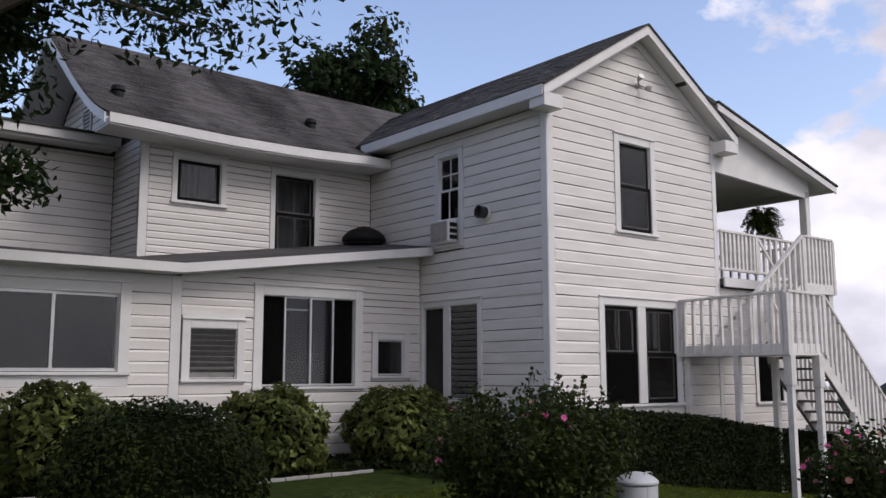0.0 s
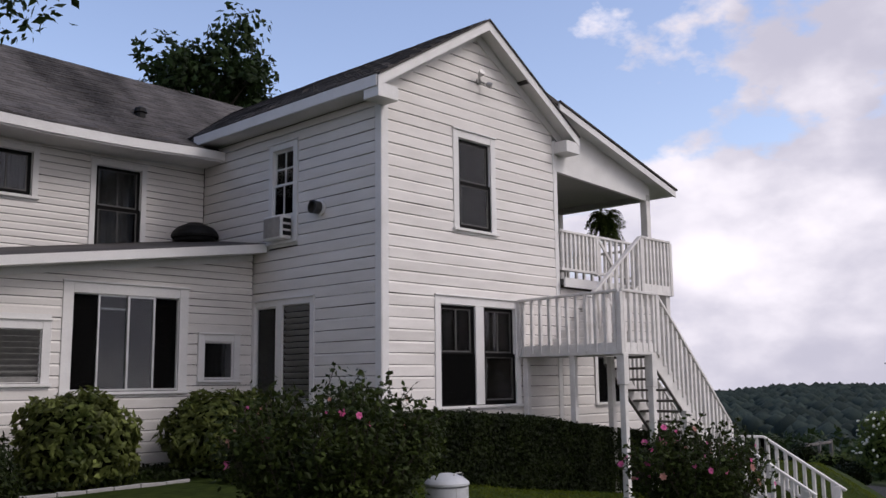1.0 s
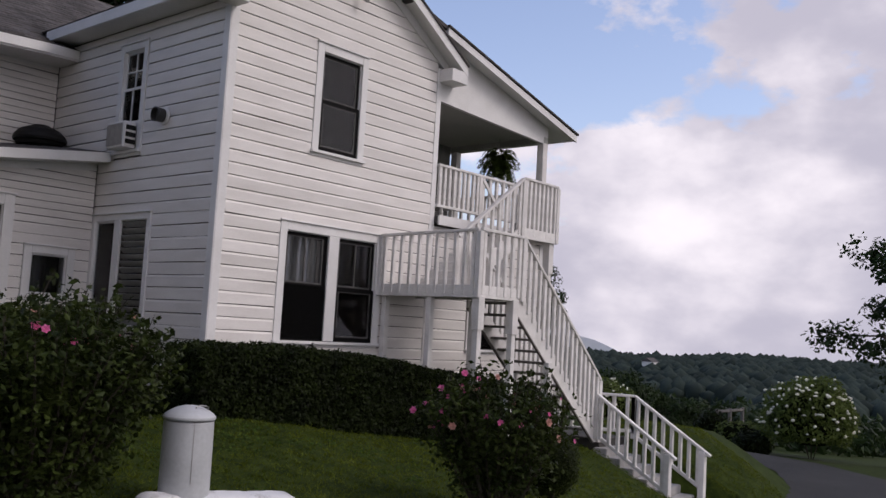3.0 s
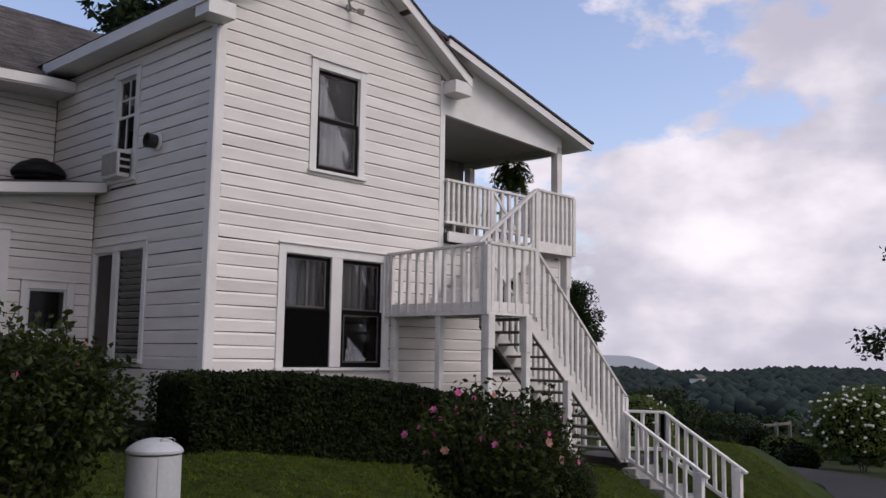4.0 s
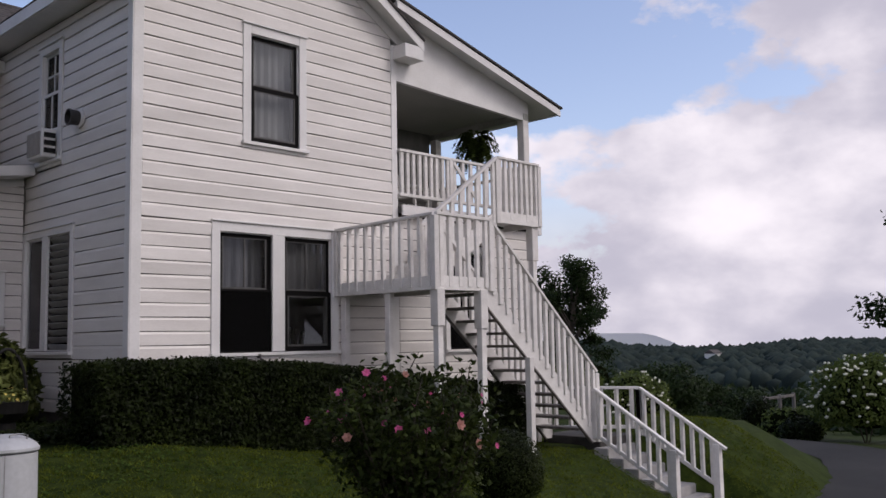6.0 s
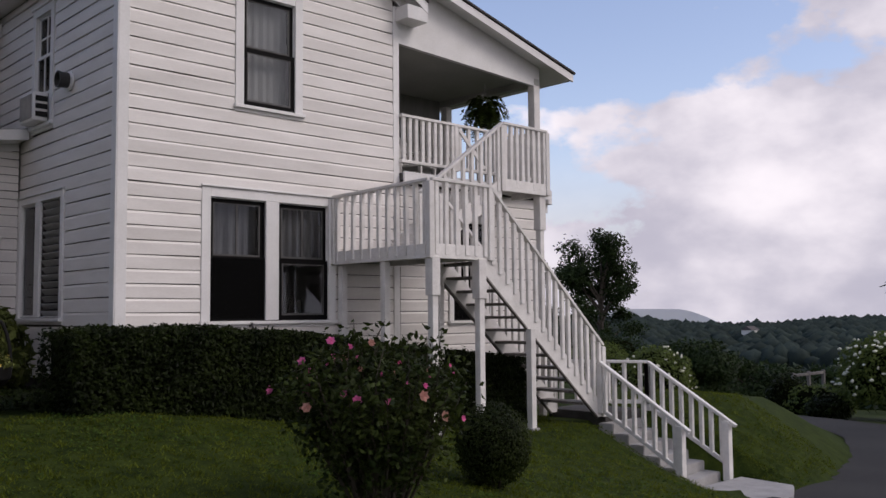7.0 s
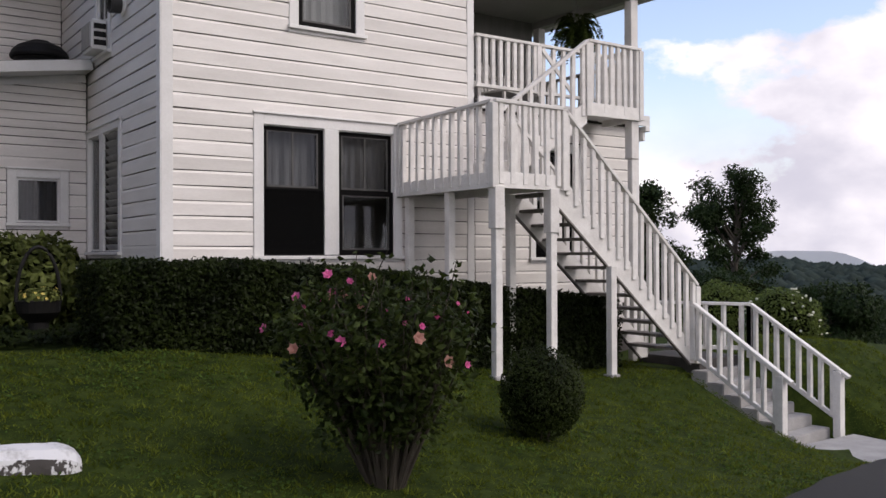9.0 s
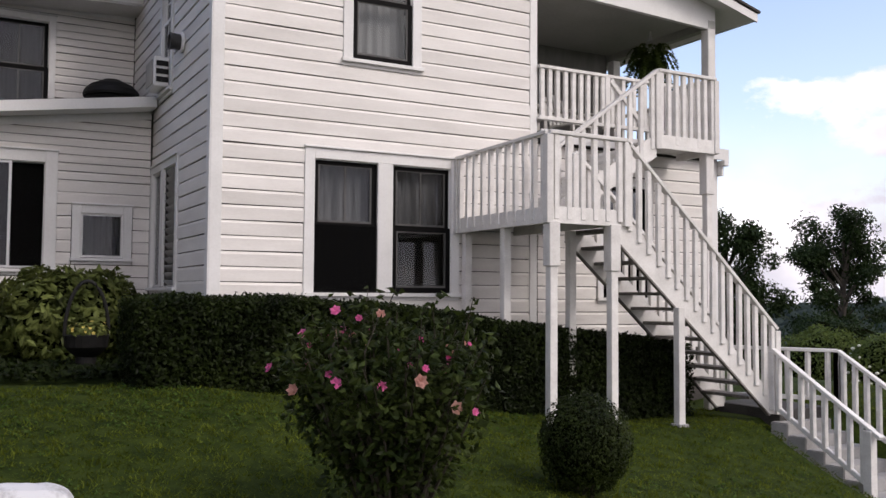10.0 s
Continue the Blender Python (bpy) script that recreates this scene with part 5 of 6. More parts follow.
# hanging fern
rng = np.random.default_rng(21)
FC = Vector((17.5, 10.85, 4.62))
fern = thing("hanging_fern", FC, "green fern hanging in a dark basket under the porch ceiling", "plant")
bm = bmesh.new()
lathe(bm, [(0.10, -0.16), (0.17, 0.0), (0.18, 0.02), (0.15, 0.03)], FC, 16)
part("basket", bm, M_BLACK, fern)
bm = bmesh.new()
for k in range(3):
    a = k * 2.1
    bar(bm, FC + Vector((0.16 * math.cos(a), 0.16 * math.sin(a), 0.02)), FC + Vector((0, 0, 0.64)), 0.008, 0.008)
part("hanger", bm, M_METAL, fern)
cs_, ns_ = [], []
for k in range(120):
    az, rise, reach = rng.uniform(0, 6.28), rng.uniform(0.05, 0.42), rng.uniform(0.24, 0.48)
    for j in range(30):
        t = j / 29
        r = reach * t
        z = 0.04 + rise * math.sin(min(1, t * 1.1) * math.pi * 0.7) - 0.46 * t ** 3 * (0.6 if rise > 0.25 else 1.0)
        for sd in (-1, 1):
            wd = 0.026 * (1 - t * 0.75) * sd
            cs_.append((FC.x + r * math.cos(az) - wd * math.sin(az), FC.y + r * math.sin(az) + wd * math.cos(az), FC.z + z))
            ns_.append((0.3 * math.cos(az), 0.3 * math.sin(az), 1))
leaves("fronds", np.array(cs_), np.array(ns_, float), 0.078, 0.034, M_FERN, fern, rng, 0.25)

# ---- hedge, shrubs ----
rng = np.random.default_rng(7)


def hedge_top(x):
    return float(np.interp(x, (8.9, 9.3, 10.5, 12.2, 14.0, 16.2), (0.78, 0.93, 0.97, 0.86, 0.62, 0.40)))


hedge = thing("hedge", (12.4, 9.2, 0.0), "dense dark green clipped hedge along the house wall", "hedge")
HX0, HX1, HY0, HY1 = 9.25, 16.3, 8.72, 9.72
bm = bmesh.new()
grid = []
xs = np.linspace(HX0 + 0.12, HX1 - 0.12, 50)
for x in xs:
    zt, zg = hedge_top(x), ground_z(x, 9.0)
    ring = []
    for y, z in ((HY0 + 0.12, zg - 0.1), (HY0 + 0.10, zg + 0.4), (HY0 + 0.12, zt - 0.17), (HY0 + 0.22, zt - 0.05), (HY1 - 0.12, zt - 0.05), (HY1 - 0.05, zt - 0.15), (HY1 - 0.1, zg - 0.1)):
        q = Vector((x * 1.3, y * 1.5, z * 1.5))
        ring.append(bm.verts.new((x, y + 0.06 * noise.noise(q), z + 0.04 * noise.noise(q + Vector((9, 0, 0))))))
    grid.append(ring)
for a, b in zip(grid, grid[1:]):
    for k in range(7):
        bm.faces.new((a[k], a[(k + 1) % 7], b[(k + 1) % 7], b[k]))
bm.faces.new(grid[0][::-1])
bm.faces.new(grid[-1])
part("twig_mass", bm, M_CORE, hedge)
nL = 34000
x = rng.uniform(HX0, HX1, nL)
face = rng.random(nL)
c3, n3 = np.zeros((nL, 3)), np.zeros((nL, 3))
for i in range(nL):
    zt, zg = hedge_top(x[i]), ground_z(x[i], 9.0)
    b = 0.07 * noise.noise(Vector((x[i] * 1.6, face[i] * 3, 1.0)))
    if face[i] < 0.60:
        z = rng.uniform(zg, zt)
        rr = max(0, (z - (zt - 0.14)) / 0.14)
        c3[i], n3[i] = (x[i], HY0 + 0.10 * rr ** 2 + b + rng.uniform(-0.02, 0.09), z), (0, -1, 0.45)
    elif face[i] < 0.92:
        y = rng.uniform(HY0, HY1)
        rr = max(0, 1 - (y - HY0) / 0.15)
        c3[i], n3[i] = (x[i], y, zt - 0.06 * rr ** 2 + b * 0.6 + rng.uniform(-0.06, 0.02) + 0.02 * max(0, rng.normal(0, 0.6)) ** 2), (0, -0.2, 1)
    else:
        xe = HX0 if rng.random() < 0.6 else HX1
        c3[i], n3[i] = (xe + rng.uniform(-0.03, 0.06), rng.uniform(HY0, HY1), rng.uniform(ground_z(xe, 9), hedge_top(xe))), (-1 if xe == HX0 else 1, 0, 0.3)
leaves("leaves", c3, n3, 0.055, 0.030, M_HEDGE, hedge, rng, 0.7)


def shrub(name, at, radii, n, length, width, mat, label, seed, category="shrub", lump=0.16, freq=1.8, low=-0.75, power=2.0, depth=0.3, spread=0.75, core=0.8):
    r = np.random.default_rng(seed)
    base = (at[0], at[1], ground_z(at[0], at[1]))
    ob = thing(name, base, label, category)
    c = (at[0], at[1], at[2])
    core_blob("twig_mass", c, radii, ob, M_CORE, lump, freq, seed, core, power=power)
    p, nn = on_blob(r, n, c, radii, lump, freq, low, depth, seed, power)
    ok = p[:, 2] > base[2] - 0.02
    leaves("leaves", p[ok], nn[ok] + np.array((0, 0, 0.4)), length, width, mat, ob, r, spread)
    for k in range(6):
        a = k * 1.05 + seed
        bm = bmesh.new()
        tube(bm, [(at[0] + 0.06 * math.cos(a), at[1] + 0.06 * math.sin(a), base[2] - 0.05), (at[0] + radii[0] * 0.35 * math.cos(a), at[1] + radii[1] * 0.35 * math.sin(a), at[2])], [0.018, 0.008], 6)
        part("stem", bm, M_TWIG, ob)
    return ob


BROAD = "bright green broad-leaved shrub before the shed wall"
shrub("broadleaf_shrub", (3.75, 12.4, 0.62), (1.0, 0.75, 0.78), 3600, 0.145, 0.078, M_BROAD, BROAD, 1, lump=0.12)
shrub("broadleaf_shrub", (6.75, 12.4, 0.60), (0.76, 0.7, 0.72), 3000, 0.145, 0.078, M_BROAD, BROAD, 2, lump=0.10, power=2.6)
shrub("broadleaf_shrub", (9.05, 12.3, 0.62), (0.98, 0.85, 0.68), 3900, 0.145, 0.078, M_BROAD, BROAD, 3, lump=0.12)
shrub("boxwood", (3.0, 7.4, 0.60), (0.84, 0.84, 0.70), 15000, 0.045, 0.026, M_BOX, "large rounded dark boxwood on the lawn", 4, lump=0.05, freq=2.6, power=2.3, spread=0.85, depth=0.2, core=0.88)
shrub("boxwood", (12.36, 5.9, -0.24), (0.39, 0.39, 0.42), 9000, 0.030, 0.016, M_BOX, "small ball-clipped boxwood on the lawn", 5, lump=0.07, freq=3.4, low=-0.95, depth=0.2, spread=0.95)
shrub("low_shrub", (5.31, 8.09, 0.14), (0.30, 0.30, 0.20), 1500, 0.055, 0.014, M_TREE, "low feathery yellow-green shrub on the lawn", 9, lump=0.25, freq=3.0, depth=0.45, spread=0.9, core=0.6)
shrub("broadleaf_shrub", (1.9, 10.6, 0.35), (0.7, 0.6, 0.5), 1500, 0.14, 0.05, M_HEDGE, "low dark green shrub at the wall", 6)


def hibiscus(at, radii, n, stems, seed, label, blooms, vase, shoots=10):
    r = np.random.default_rng(seed)
    gz = ground_z(at[0], at[1])
    ob = thing("rose_bush", (at[0], at[1], gz), label, "flowering shrub", "pink flowering bushes")
    tips = []
    for k in range(stems):
        a, q = r.uniform(0, 6.28), math.sqrt(r.random())
        tip = Vector((at[0] + radii[0] * q * math.cos(a), at[1] + radii[1] * q * math.sin(a), at[2] + radii[2] * (0.35 + 0.6 * math.sqrt(max(0, 1 - q * q)) * r.uniform(0.75, 1.1))))
        foot = Vector((at[0] + 0.12 * math.cos(a) * vase, at[1] + 0.12 * math.sin(a) * vase, gz - 0.03))
        mid = foot.lerp(tip, 0.5) + Vector((r.normal(0, 0.05), r.normal(0, 0.05), 0.08))
        bm = bmesh.new()
        tube(bm, [foot, foot.lerp(mid, 0.5) + Vector((0, 0, 0.03)), mid, tip], [0.016, 0.012, 0.008, 0.003], 5)
        part("stem", bm, M_TWIG, ob)
        tips.append((foot, mid, tip))
    cs, ns = [], []
    for k in range(shoots):
        f, m_, t = tips[r.integers(len(tips))]
        out = Vector((t.x - at[0], t.y - at[1], 0)) * 0.08 + Vector((r.normal(0, 0.06), r.normal(0, 0.06), r.uniform(0.07, 0.22)))
        bm = bmesh.new()
        tube(bm, [t, t + out * 0.55, t + out], [0.005, 0.004, 0.002], 5)
        part("stem", bm, M_TWIG, ob)
        for j in range(9):
            p = t + out * (0.1 + 0.1 * j)
            off = r.normal(0, 0.022, 3)
            cs.append((p.x + off[0], p.y + off[1], p.z + off[2]))
            ns.append((off[0], off[1], 0.05))
    for _ in range(n):
        f, m_, t = tips[r.integers(len(tips))]
        s = r.uniform(0.22 if vase < 2 else 0.06, 1.0) ** 0.8
        p = f.lerp(m_, s * 2) if s < 0.5 else m_.lerp(t, s * 2 - 1)
        off = r.normal(0, 0.085, 3)
        cs.append((p.x + off[0], p.y + off[1], max(gz + 0.12, p.z + off[2])))
        ns.append((off[0] * 4, off[1] * 4, 0.9))
    leaves("leaves", np.array(cs), np.array(ns), 0.065, 0.038, M_ROSE, ob, r, 0.8)
    for k in range(blooms):
        f, m_, t = tips[r.integers(len(tips))]
        p = m_.lerp(t, r.uniform(0.55, 1.02)) + Vector(r.normal(0, 0.07, 3))
        nrm = Vector((p.x - at[0], p.y - at[1] - 0.6, 0.3)).normalized()
        bmf = bmesh.new()
        s1 = nrm.orthogonal().normalized()
        s2 = nrm.cross(s1)
        size = r.uniform(0.016, 0.036) if k % 4 else r.uniform(0.036, 0.048)
        for layer, tilt in ((1.0, 0.35), (0.62, 0.9)):
            for j in range(6):
                a = j * math.pi / 3 + layer * 2
                u = s1 * math.cos(a) + s2 * math.sin(a)
                v = -s1 * math.sin(a) + s2 * math.cos(a)
                e = p + u * size * layer + nrm * size * tilt * layer
                q = [bmf.verts.new(z_) for z_ in (p, p.lerp(e, 0.6) + v * size * 0.42 * layer, e + nrm * 0.004, p.lerp(e, 0.6) - v * size * 0.42 * layer)]
                bmf.faces.new(q)
        part("bloom", bmf, M_PINK if k % 5 < 3 else M_FADED, ob)
    return ob


hibiscus((6.2, 6.42, 0.50), (1.02, 1.0, 0.90), 19000, 110, 31, "large dark green bush with scattered pink blooms", 30, 2.5, 22)
hibiscus((10.2, 5.05, 0.14), (0.80, 0.76, 0.74), 8800, 70, 33, "vase-shaped green bush with pink blooms on the lawn", 46, 1.0, 16)

# ---- bollard, painted kerb block, flower basket ----
bx, by = 7.37, 6.13
gz = ground_z(bx, by)
bol = thing("bollard", (bx, by, gz), "white-painted round metal bollard with a capped top", "bollard")
bm = bmesh.new()
lathe(bm, [(0.206, gz - 0.1), (0.206, gz + 0.13), (0.205, 0.20), (0.203, 0.425), (0.19, 0.43)], (bx, by, 0), 32)
part("post", bm, M_POST, bol)
bm = bmesh.new()
lathe(bm, [(0.19, 0.438), (0.209, 0.440), (0.214, 0.446), (0.214, 0.464), (0.209, 0.470), (0.196, 0.485), (0.158, 0.512), (0.11, 0.535), (0.055, 0.550), (0.006, 0.554)], (bx, by, 0), 32)
cap = part("cap", bm, M_POST, bol, "domed lid with a thin overhanging rim")
bm = bmesh.new()
hx, hy = bx + 0.04, by - 0.10
tube(bm, [(hx - 0.055, hy, 0.515), (hx - 0.06, hy - 0.015, 0.55), (hx - 0.03, hy - 0.02, 0.557), (hx + 0.03, hy - 0.02, 0.555), (hx + 0.06, hy - 0.015, 0.545), (hx + 0.055, hy, 0.51)], [0.006] * 6, 6)
part("lid_handle", bm, M_METAL, cap, "small grey wire handle")
bm = bmesh.new()
for a_s in (-1.95,):
    p0 = Vector((bx + 0.205 * math.cos(a_s), by + 0.205 * math.sin(a_s), gz + 0.22))
    bar(bm, p0, Vector((bx + 0.198 * math.cos(a_s), by + 0.198 * math.sin(a_s), 0.43)), 0.007, 0.01, (0.2, 1, 0))
part("seam", bm, M_METAL, bol, "grey vertical seam")
ka, ke = Vector((6.95, 6.145, 0)), Vector((8.39, 5.93, 0))
kd = (ke - ka).normalized()
ks = Vector((-kd.y, kd.x, 0))
prof = [(-0.20, -0.14), (-0.20, -0.02), (-0.195, 0.04), (-0.18, 0.09), (-0.12, 0.14), (0.0, 0.16), (0.12, 0.14), (0.17, 0.08), (0.18, 0.03), (0.18, -0.14)]
kb = bmesh.new()
prev = None
KN = 44
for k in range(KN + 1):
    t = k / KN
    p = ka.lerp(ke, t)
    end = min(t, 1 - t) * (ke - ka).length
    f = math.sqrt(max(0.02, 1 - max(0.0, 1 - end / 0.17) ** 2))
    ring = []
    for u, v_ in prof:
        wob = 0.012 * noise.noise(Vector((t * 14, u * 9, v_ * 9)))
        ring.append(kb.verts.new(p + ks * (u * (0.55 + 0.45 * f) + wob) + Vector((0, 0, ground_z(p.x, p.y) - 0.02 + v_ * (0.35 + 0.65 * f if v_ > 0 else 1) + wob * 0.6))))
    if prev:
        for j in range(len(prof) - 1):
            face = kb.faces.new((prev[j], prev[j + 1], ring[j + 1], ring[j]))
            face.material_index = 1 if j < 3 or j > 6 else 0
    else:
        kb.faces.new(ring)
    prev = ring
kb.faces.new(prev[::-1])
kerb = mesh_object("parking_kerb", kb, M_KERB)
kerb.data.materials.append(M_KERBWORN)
for f in kerb.data.polygons:
    f.use_smooth = True
tagged(kerb, "rounded concrete kerb block with flaking white paint", "kerb block")

fx, fy = 9.08, 10.75
fz = ground_z(fx, fy) + 0.15
basket = thing("flower_basket", (fx, fy, fz - 0.15), "black iron basket planter with yellow flowers", "planter")
bm = bmesh.new()
lathe(bm, [(0.13, fz - 0.17), (0.11, fz + 0.06), (0.17, fz + 0.10), (0.23, fz + 0.17), (0.245, fz + 0.28), (0.25, fz + 0.30), (0.23, fz + 0.31)], (fx, fy, 0), 20)
part("bowl", bm, M_BLACK, basket)
bm = bmesh.new()
tube(bm, [(fx + 0.235 * math.cos(a), fy, fz + 0.29 + 0.62 * math.sin(a)) for a in np.linspace(0, math.pi, 19)], [0.021] * 19, 8)
part("handle", bm, M_BLACK, basket)
r = np.random.default_rng(5)
p, nn = on_blob(r, 420, (fx, fy, fz + 0.32), (0.24, 0.24, 0.12), 0.2, 2, -0.1)
leaves("leaves", p, nn, 0.07, 0.035, M_BROAD, basket, r)
PETAL = bpy.data.meshes.new("bloom")
bm = bmesh.new()
hub = bm.verts.new((0, 0, 0))
rim = [bm.verts.new((0.024 * (1.0 if k % 2 else 0.62) * math.cos(k * math.pi / 5), 0.024 * (1.0 if k % 2 else 0.62) * math.sin(k * math.pi / 5), 0.008 if k % 2 else 0.004)) for k in range(10)]
for k in range(10):
    bm.faces.new((hub, rim[k], rim[(k + 1) % 10]))
bm.to_mesh(PETAL)
bm.free()
PETAL.materials.append(M_YELLOW)
p, nn = on_blob(r, 44, (fx, fy, fz + 0.33), (0.24, 0.24, 0.12), 0.2, 2, 0.0, 0.1)
for c, q in zip(p, nn):
    shared("bloom", PETAL, Matrix.Translation(c) @ Vector((0, 0, 1)).rotation_difference(Vector(q)).to_matrix().to_4x4(), basket)

r = np.random.default_rng(15)
n = 5600
cov = np.stack([r.uniform(8.1, 9.9, n), r.uniform(9.6, 11.4, n), np.zeros(n)], 1)
cov[1700:, 0], cov[1700:, 1] = r.uniform(2.0, 10.0, 3900), r.uniform(11.75, 13.35, 3900)
cov[:, 2] = [ground_z(a, b) + 0.06 + 0.08 * r.random() for a, b in cov[:, :2]]
ivy_top = thing("ground_cover", (8.5, 11.5, 0.0), "low dark ivy bed at the foot of the wall", "ground cover", kind="stuff")
leaves("leaves", cov, np.tile((0, -0.3, 1.0), (n, 1)), 0.10, 0.06, M_HEDGE, ivy_top, r, 0.6)

# pale stone edging in short lengths along the bed
edging = thing("bed_edging", (5.5, 11.6, 0.05), "low pale stone edging between the lawn and the bed", "edging")
EDGE = bpy.data.meshes.new("stone")
bm = boxed(-0.19, 0.19, -0.03, 0.03, -0.08, 0.018, 0.008)
bm.to_mesh(EDGE)
bm.free()
EDGE.materials.append(M_CONC)
er = random.Random(3)
for k in range(15):
    x = 2.4 + k * 0.39
    y = 11.62 + 0.10 * math.sin(x * 0.9) + er.uniform(-0.01, 0.01)
    shared("stone", EDGE, pose(x, y, ground_z(x, y) + 0.02, 0, er.uniform(-2, 2), math.degrees(math.atan(0.09 * math.cos(x * 0.9))) + er.uniform(-2, 2)), edging)
# garden tap under the pair of windows
tap = thing("garden_tap", (12.15, GY - 0.04, 0.93), "small dark garden tap on the house wall", "tap")
bm = bmesh.new()
tube(bm, [(12.15, GY - 0.01, 0.945), (12.15, GY - 0.09, 0.945), (12.15, GY - 0.11, 0.92), (12.15, GY - 0.11, 0.89)], [0.014, 0.014, 0.015, 0.012], 8)
part("spout", bm, M_VENT, tap)
bm = bmesh.new()
lathe(bm, [(0.008, 0.95), (0.008, 0.975), (0.03, 0.977), (0.03, 0.985), (0.01, 0.99)], (12.15, GY - 0.075, 0), 12)
part("handle", bm, M_VENT, tap)


# ---- trees ----
def limb_tree(name, base, height, spread, seed, mat, label, n_leaf, leaf=(0.14, 0.08), clumps=26, low=0.35, trunk=0.22, flat=0.75, cluster=0.8, droop=0.0, extra=()):
    """A tapered trunk with limbs; leaves sit in uneven clumps at the limbs' ends, with gaps between."""
    r = np.random.default_rng(seed)
    b = Vector(base)
    ob = thing(name, b, label, "tree")
    bm = bmesh.new()
    top = b + Vector((r.normal(0, 0.3), r.normal(0, 0.3), height * 0.9))
    tube(bm, [b - Vector((0, 0, 0.3)), b.lerp(top, 0.3), b.lerp(top, 0.65), top], [trunk * 1.25, trunk, trunk * 0.6, trunk * 0.12], 9)
    spots = []
    for k in range(clumps):
        t = r.uniform(low, 1.0)
        a = k * 2.4 + r.uniform(-0.5, 0.5)
        s = b.lerp(top, t * 0.85)
        reach = spread * math.sqrt(max(0.08, 1 - ((t - (low + 1) / 2) / (1.02 - low) * 1.7) ** 2)) * r.uniform(0.45, 1.0)
        e = Vector((b.x + reach * math.cos(a), b.y + reach * math.sin(a), b.z + height * t + r.uniform(-0.3, 0.5) - droop * reach))
        m_ = s.lerp(e, 0.55) + Vector((0, 0, 0.15 * reach))
        tube(bm, [s, m_, e], [trunk * 0.32, trunk * 0.16, trunk * 0.03], 6)
        spots.append((s, m_, e, r.uniform(0.6, 1.15) * cluster))
    for q in extra:
        e = Vector(q)
        s = b.lerp(top, (e.z - b.z) / height)
        m_ = s.lerp(e, 0.6) + Vector((0, 0, 0.2))
        tube(bm, [s, m_, e], [trunk * 0.2, trunk * 0.1, trunk * 0.03], 6)
        spots += [(s, m_, e, 0.45)]
    part("trunk", bm, M_BARK, ob)
    cs, ns = [], []
    for _ in range(n_leaf):
        s, m_, e, c = spots[r.integers(len(spots))]
        t = r.random() ** 0.6
        p = m_.lerp(e, t)
        o = r.normal(0, 1, 3)
        o /= np.linalg.norm(o)
        o *= c * r.random() ** 0.45
        o[2] *= flat
        q = (p.x + o[0], p.y + o[1], p.z + o[2])
        if noise.noise(Vector(q) * (1.3 / max(0.3, cluster))) < -0.22:
            continue
        cs.append(q)
        ns.append((o[0], o[1], o[2] + 0.6))
    leaves("crown", np.array(cs), np.array(ns), leaf[0], leaf[1], mat, ob, r, 0.7)
    return ob


# behind the roof
limb_tree("tree", (26.1, 41.5, -0.5), 20.8, 4.6, 3, M_DARKTREE, "tall dark green tree rising behind the roof", 14000, (0.45, 0.28), 30, 0.5, 0.4, cluster=1.6)
# by the house, branches hanging over the roof
limb_tree("tree", (0.3, 9.6, 0.1), 7.5, 5.6, 8, M_DARKTREE, "old tree with branches hanging over the roof", 46000, (0.13, 0.055), 60, 0.52, 0.32, cluster=0.95, droop=-0.16, extra=((2.3, 9.3, 3.35), (2.2, 9.4, 4.2), (2.35, 9.6, 4.9), (2.5, 9.5, 5.3)))
# left of the drive: unseen tree, added to block skylight from the house end
limb_tree("tree", (-7.6, 9.6, 0.2), 16.0, 7.4, 24, M_DARKTREE, "tall old tree shading the end of the house", 38000, (0.40, 0.24), 80, 0.16, 0.45, cluster=1.7)
# right of the drive, trunk beyond the picture
limb_tree("tree", (42.0, 7.2, -3.2), 9.0, 5.4, 12, M_DARKTREE, "broad-leaved tree beside the drive", 21000, (0.24, 0.14), 44, 0.36, 0.3, cluster=1.1)
# beyond the house
limb_tree("tree", (57.0, 38.0, -6.5), 12.6, 3.4, 14, M_DARKTREE, "open-crowned tree beyond the garden", 34000, (0.24, 0.12), 48, 0.30, 0.3, cluster=1.25, flat=0.6)
limb_tree("tree", (48.0, 38.5, -6.0), 12.0, 3.2, 16, M_DARKTREE, "dense dark tree beyond the garden", 46000, (0.24, 0.13), 52, 0.10, 0.3, cluster=1.35)
limb_tree("tree", (60.0, 33.0, -7.0), 5.4, 3.6, 18, M_DARKTREE, "low spreading dark evergreen beyond the garden", 22000, (0.34, 0.13), 34, 0.08, 0.25, cluster=1.7, flat=0.5)
limb_tree("tree", (68.0, 32.0, -7.5), 4.4, 3.8, 20, M_DARKTREE, "low spreading dark evergreen beyond the garden", 22000, (0.34, 0.13), 34, 0.08, 0.25, cluster=1.7, flat=0.5)


HEAD = bpy.data.meshes.new("flower_head")
bm = bmesh.new()
bmesh.ops.create_icosphere(bm, subdivisions=1, radius=1)
for v in bm.verts:
    v.co *= 1 + 0.25 * noise.noise(v.co * 3)
bm.to_mesh(HEAD)
bm.free()
HEAD.materials.append(M_WHITEFL)


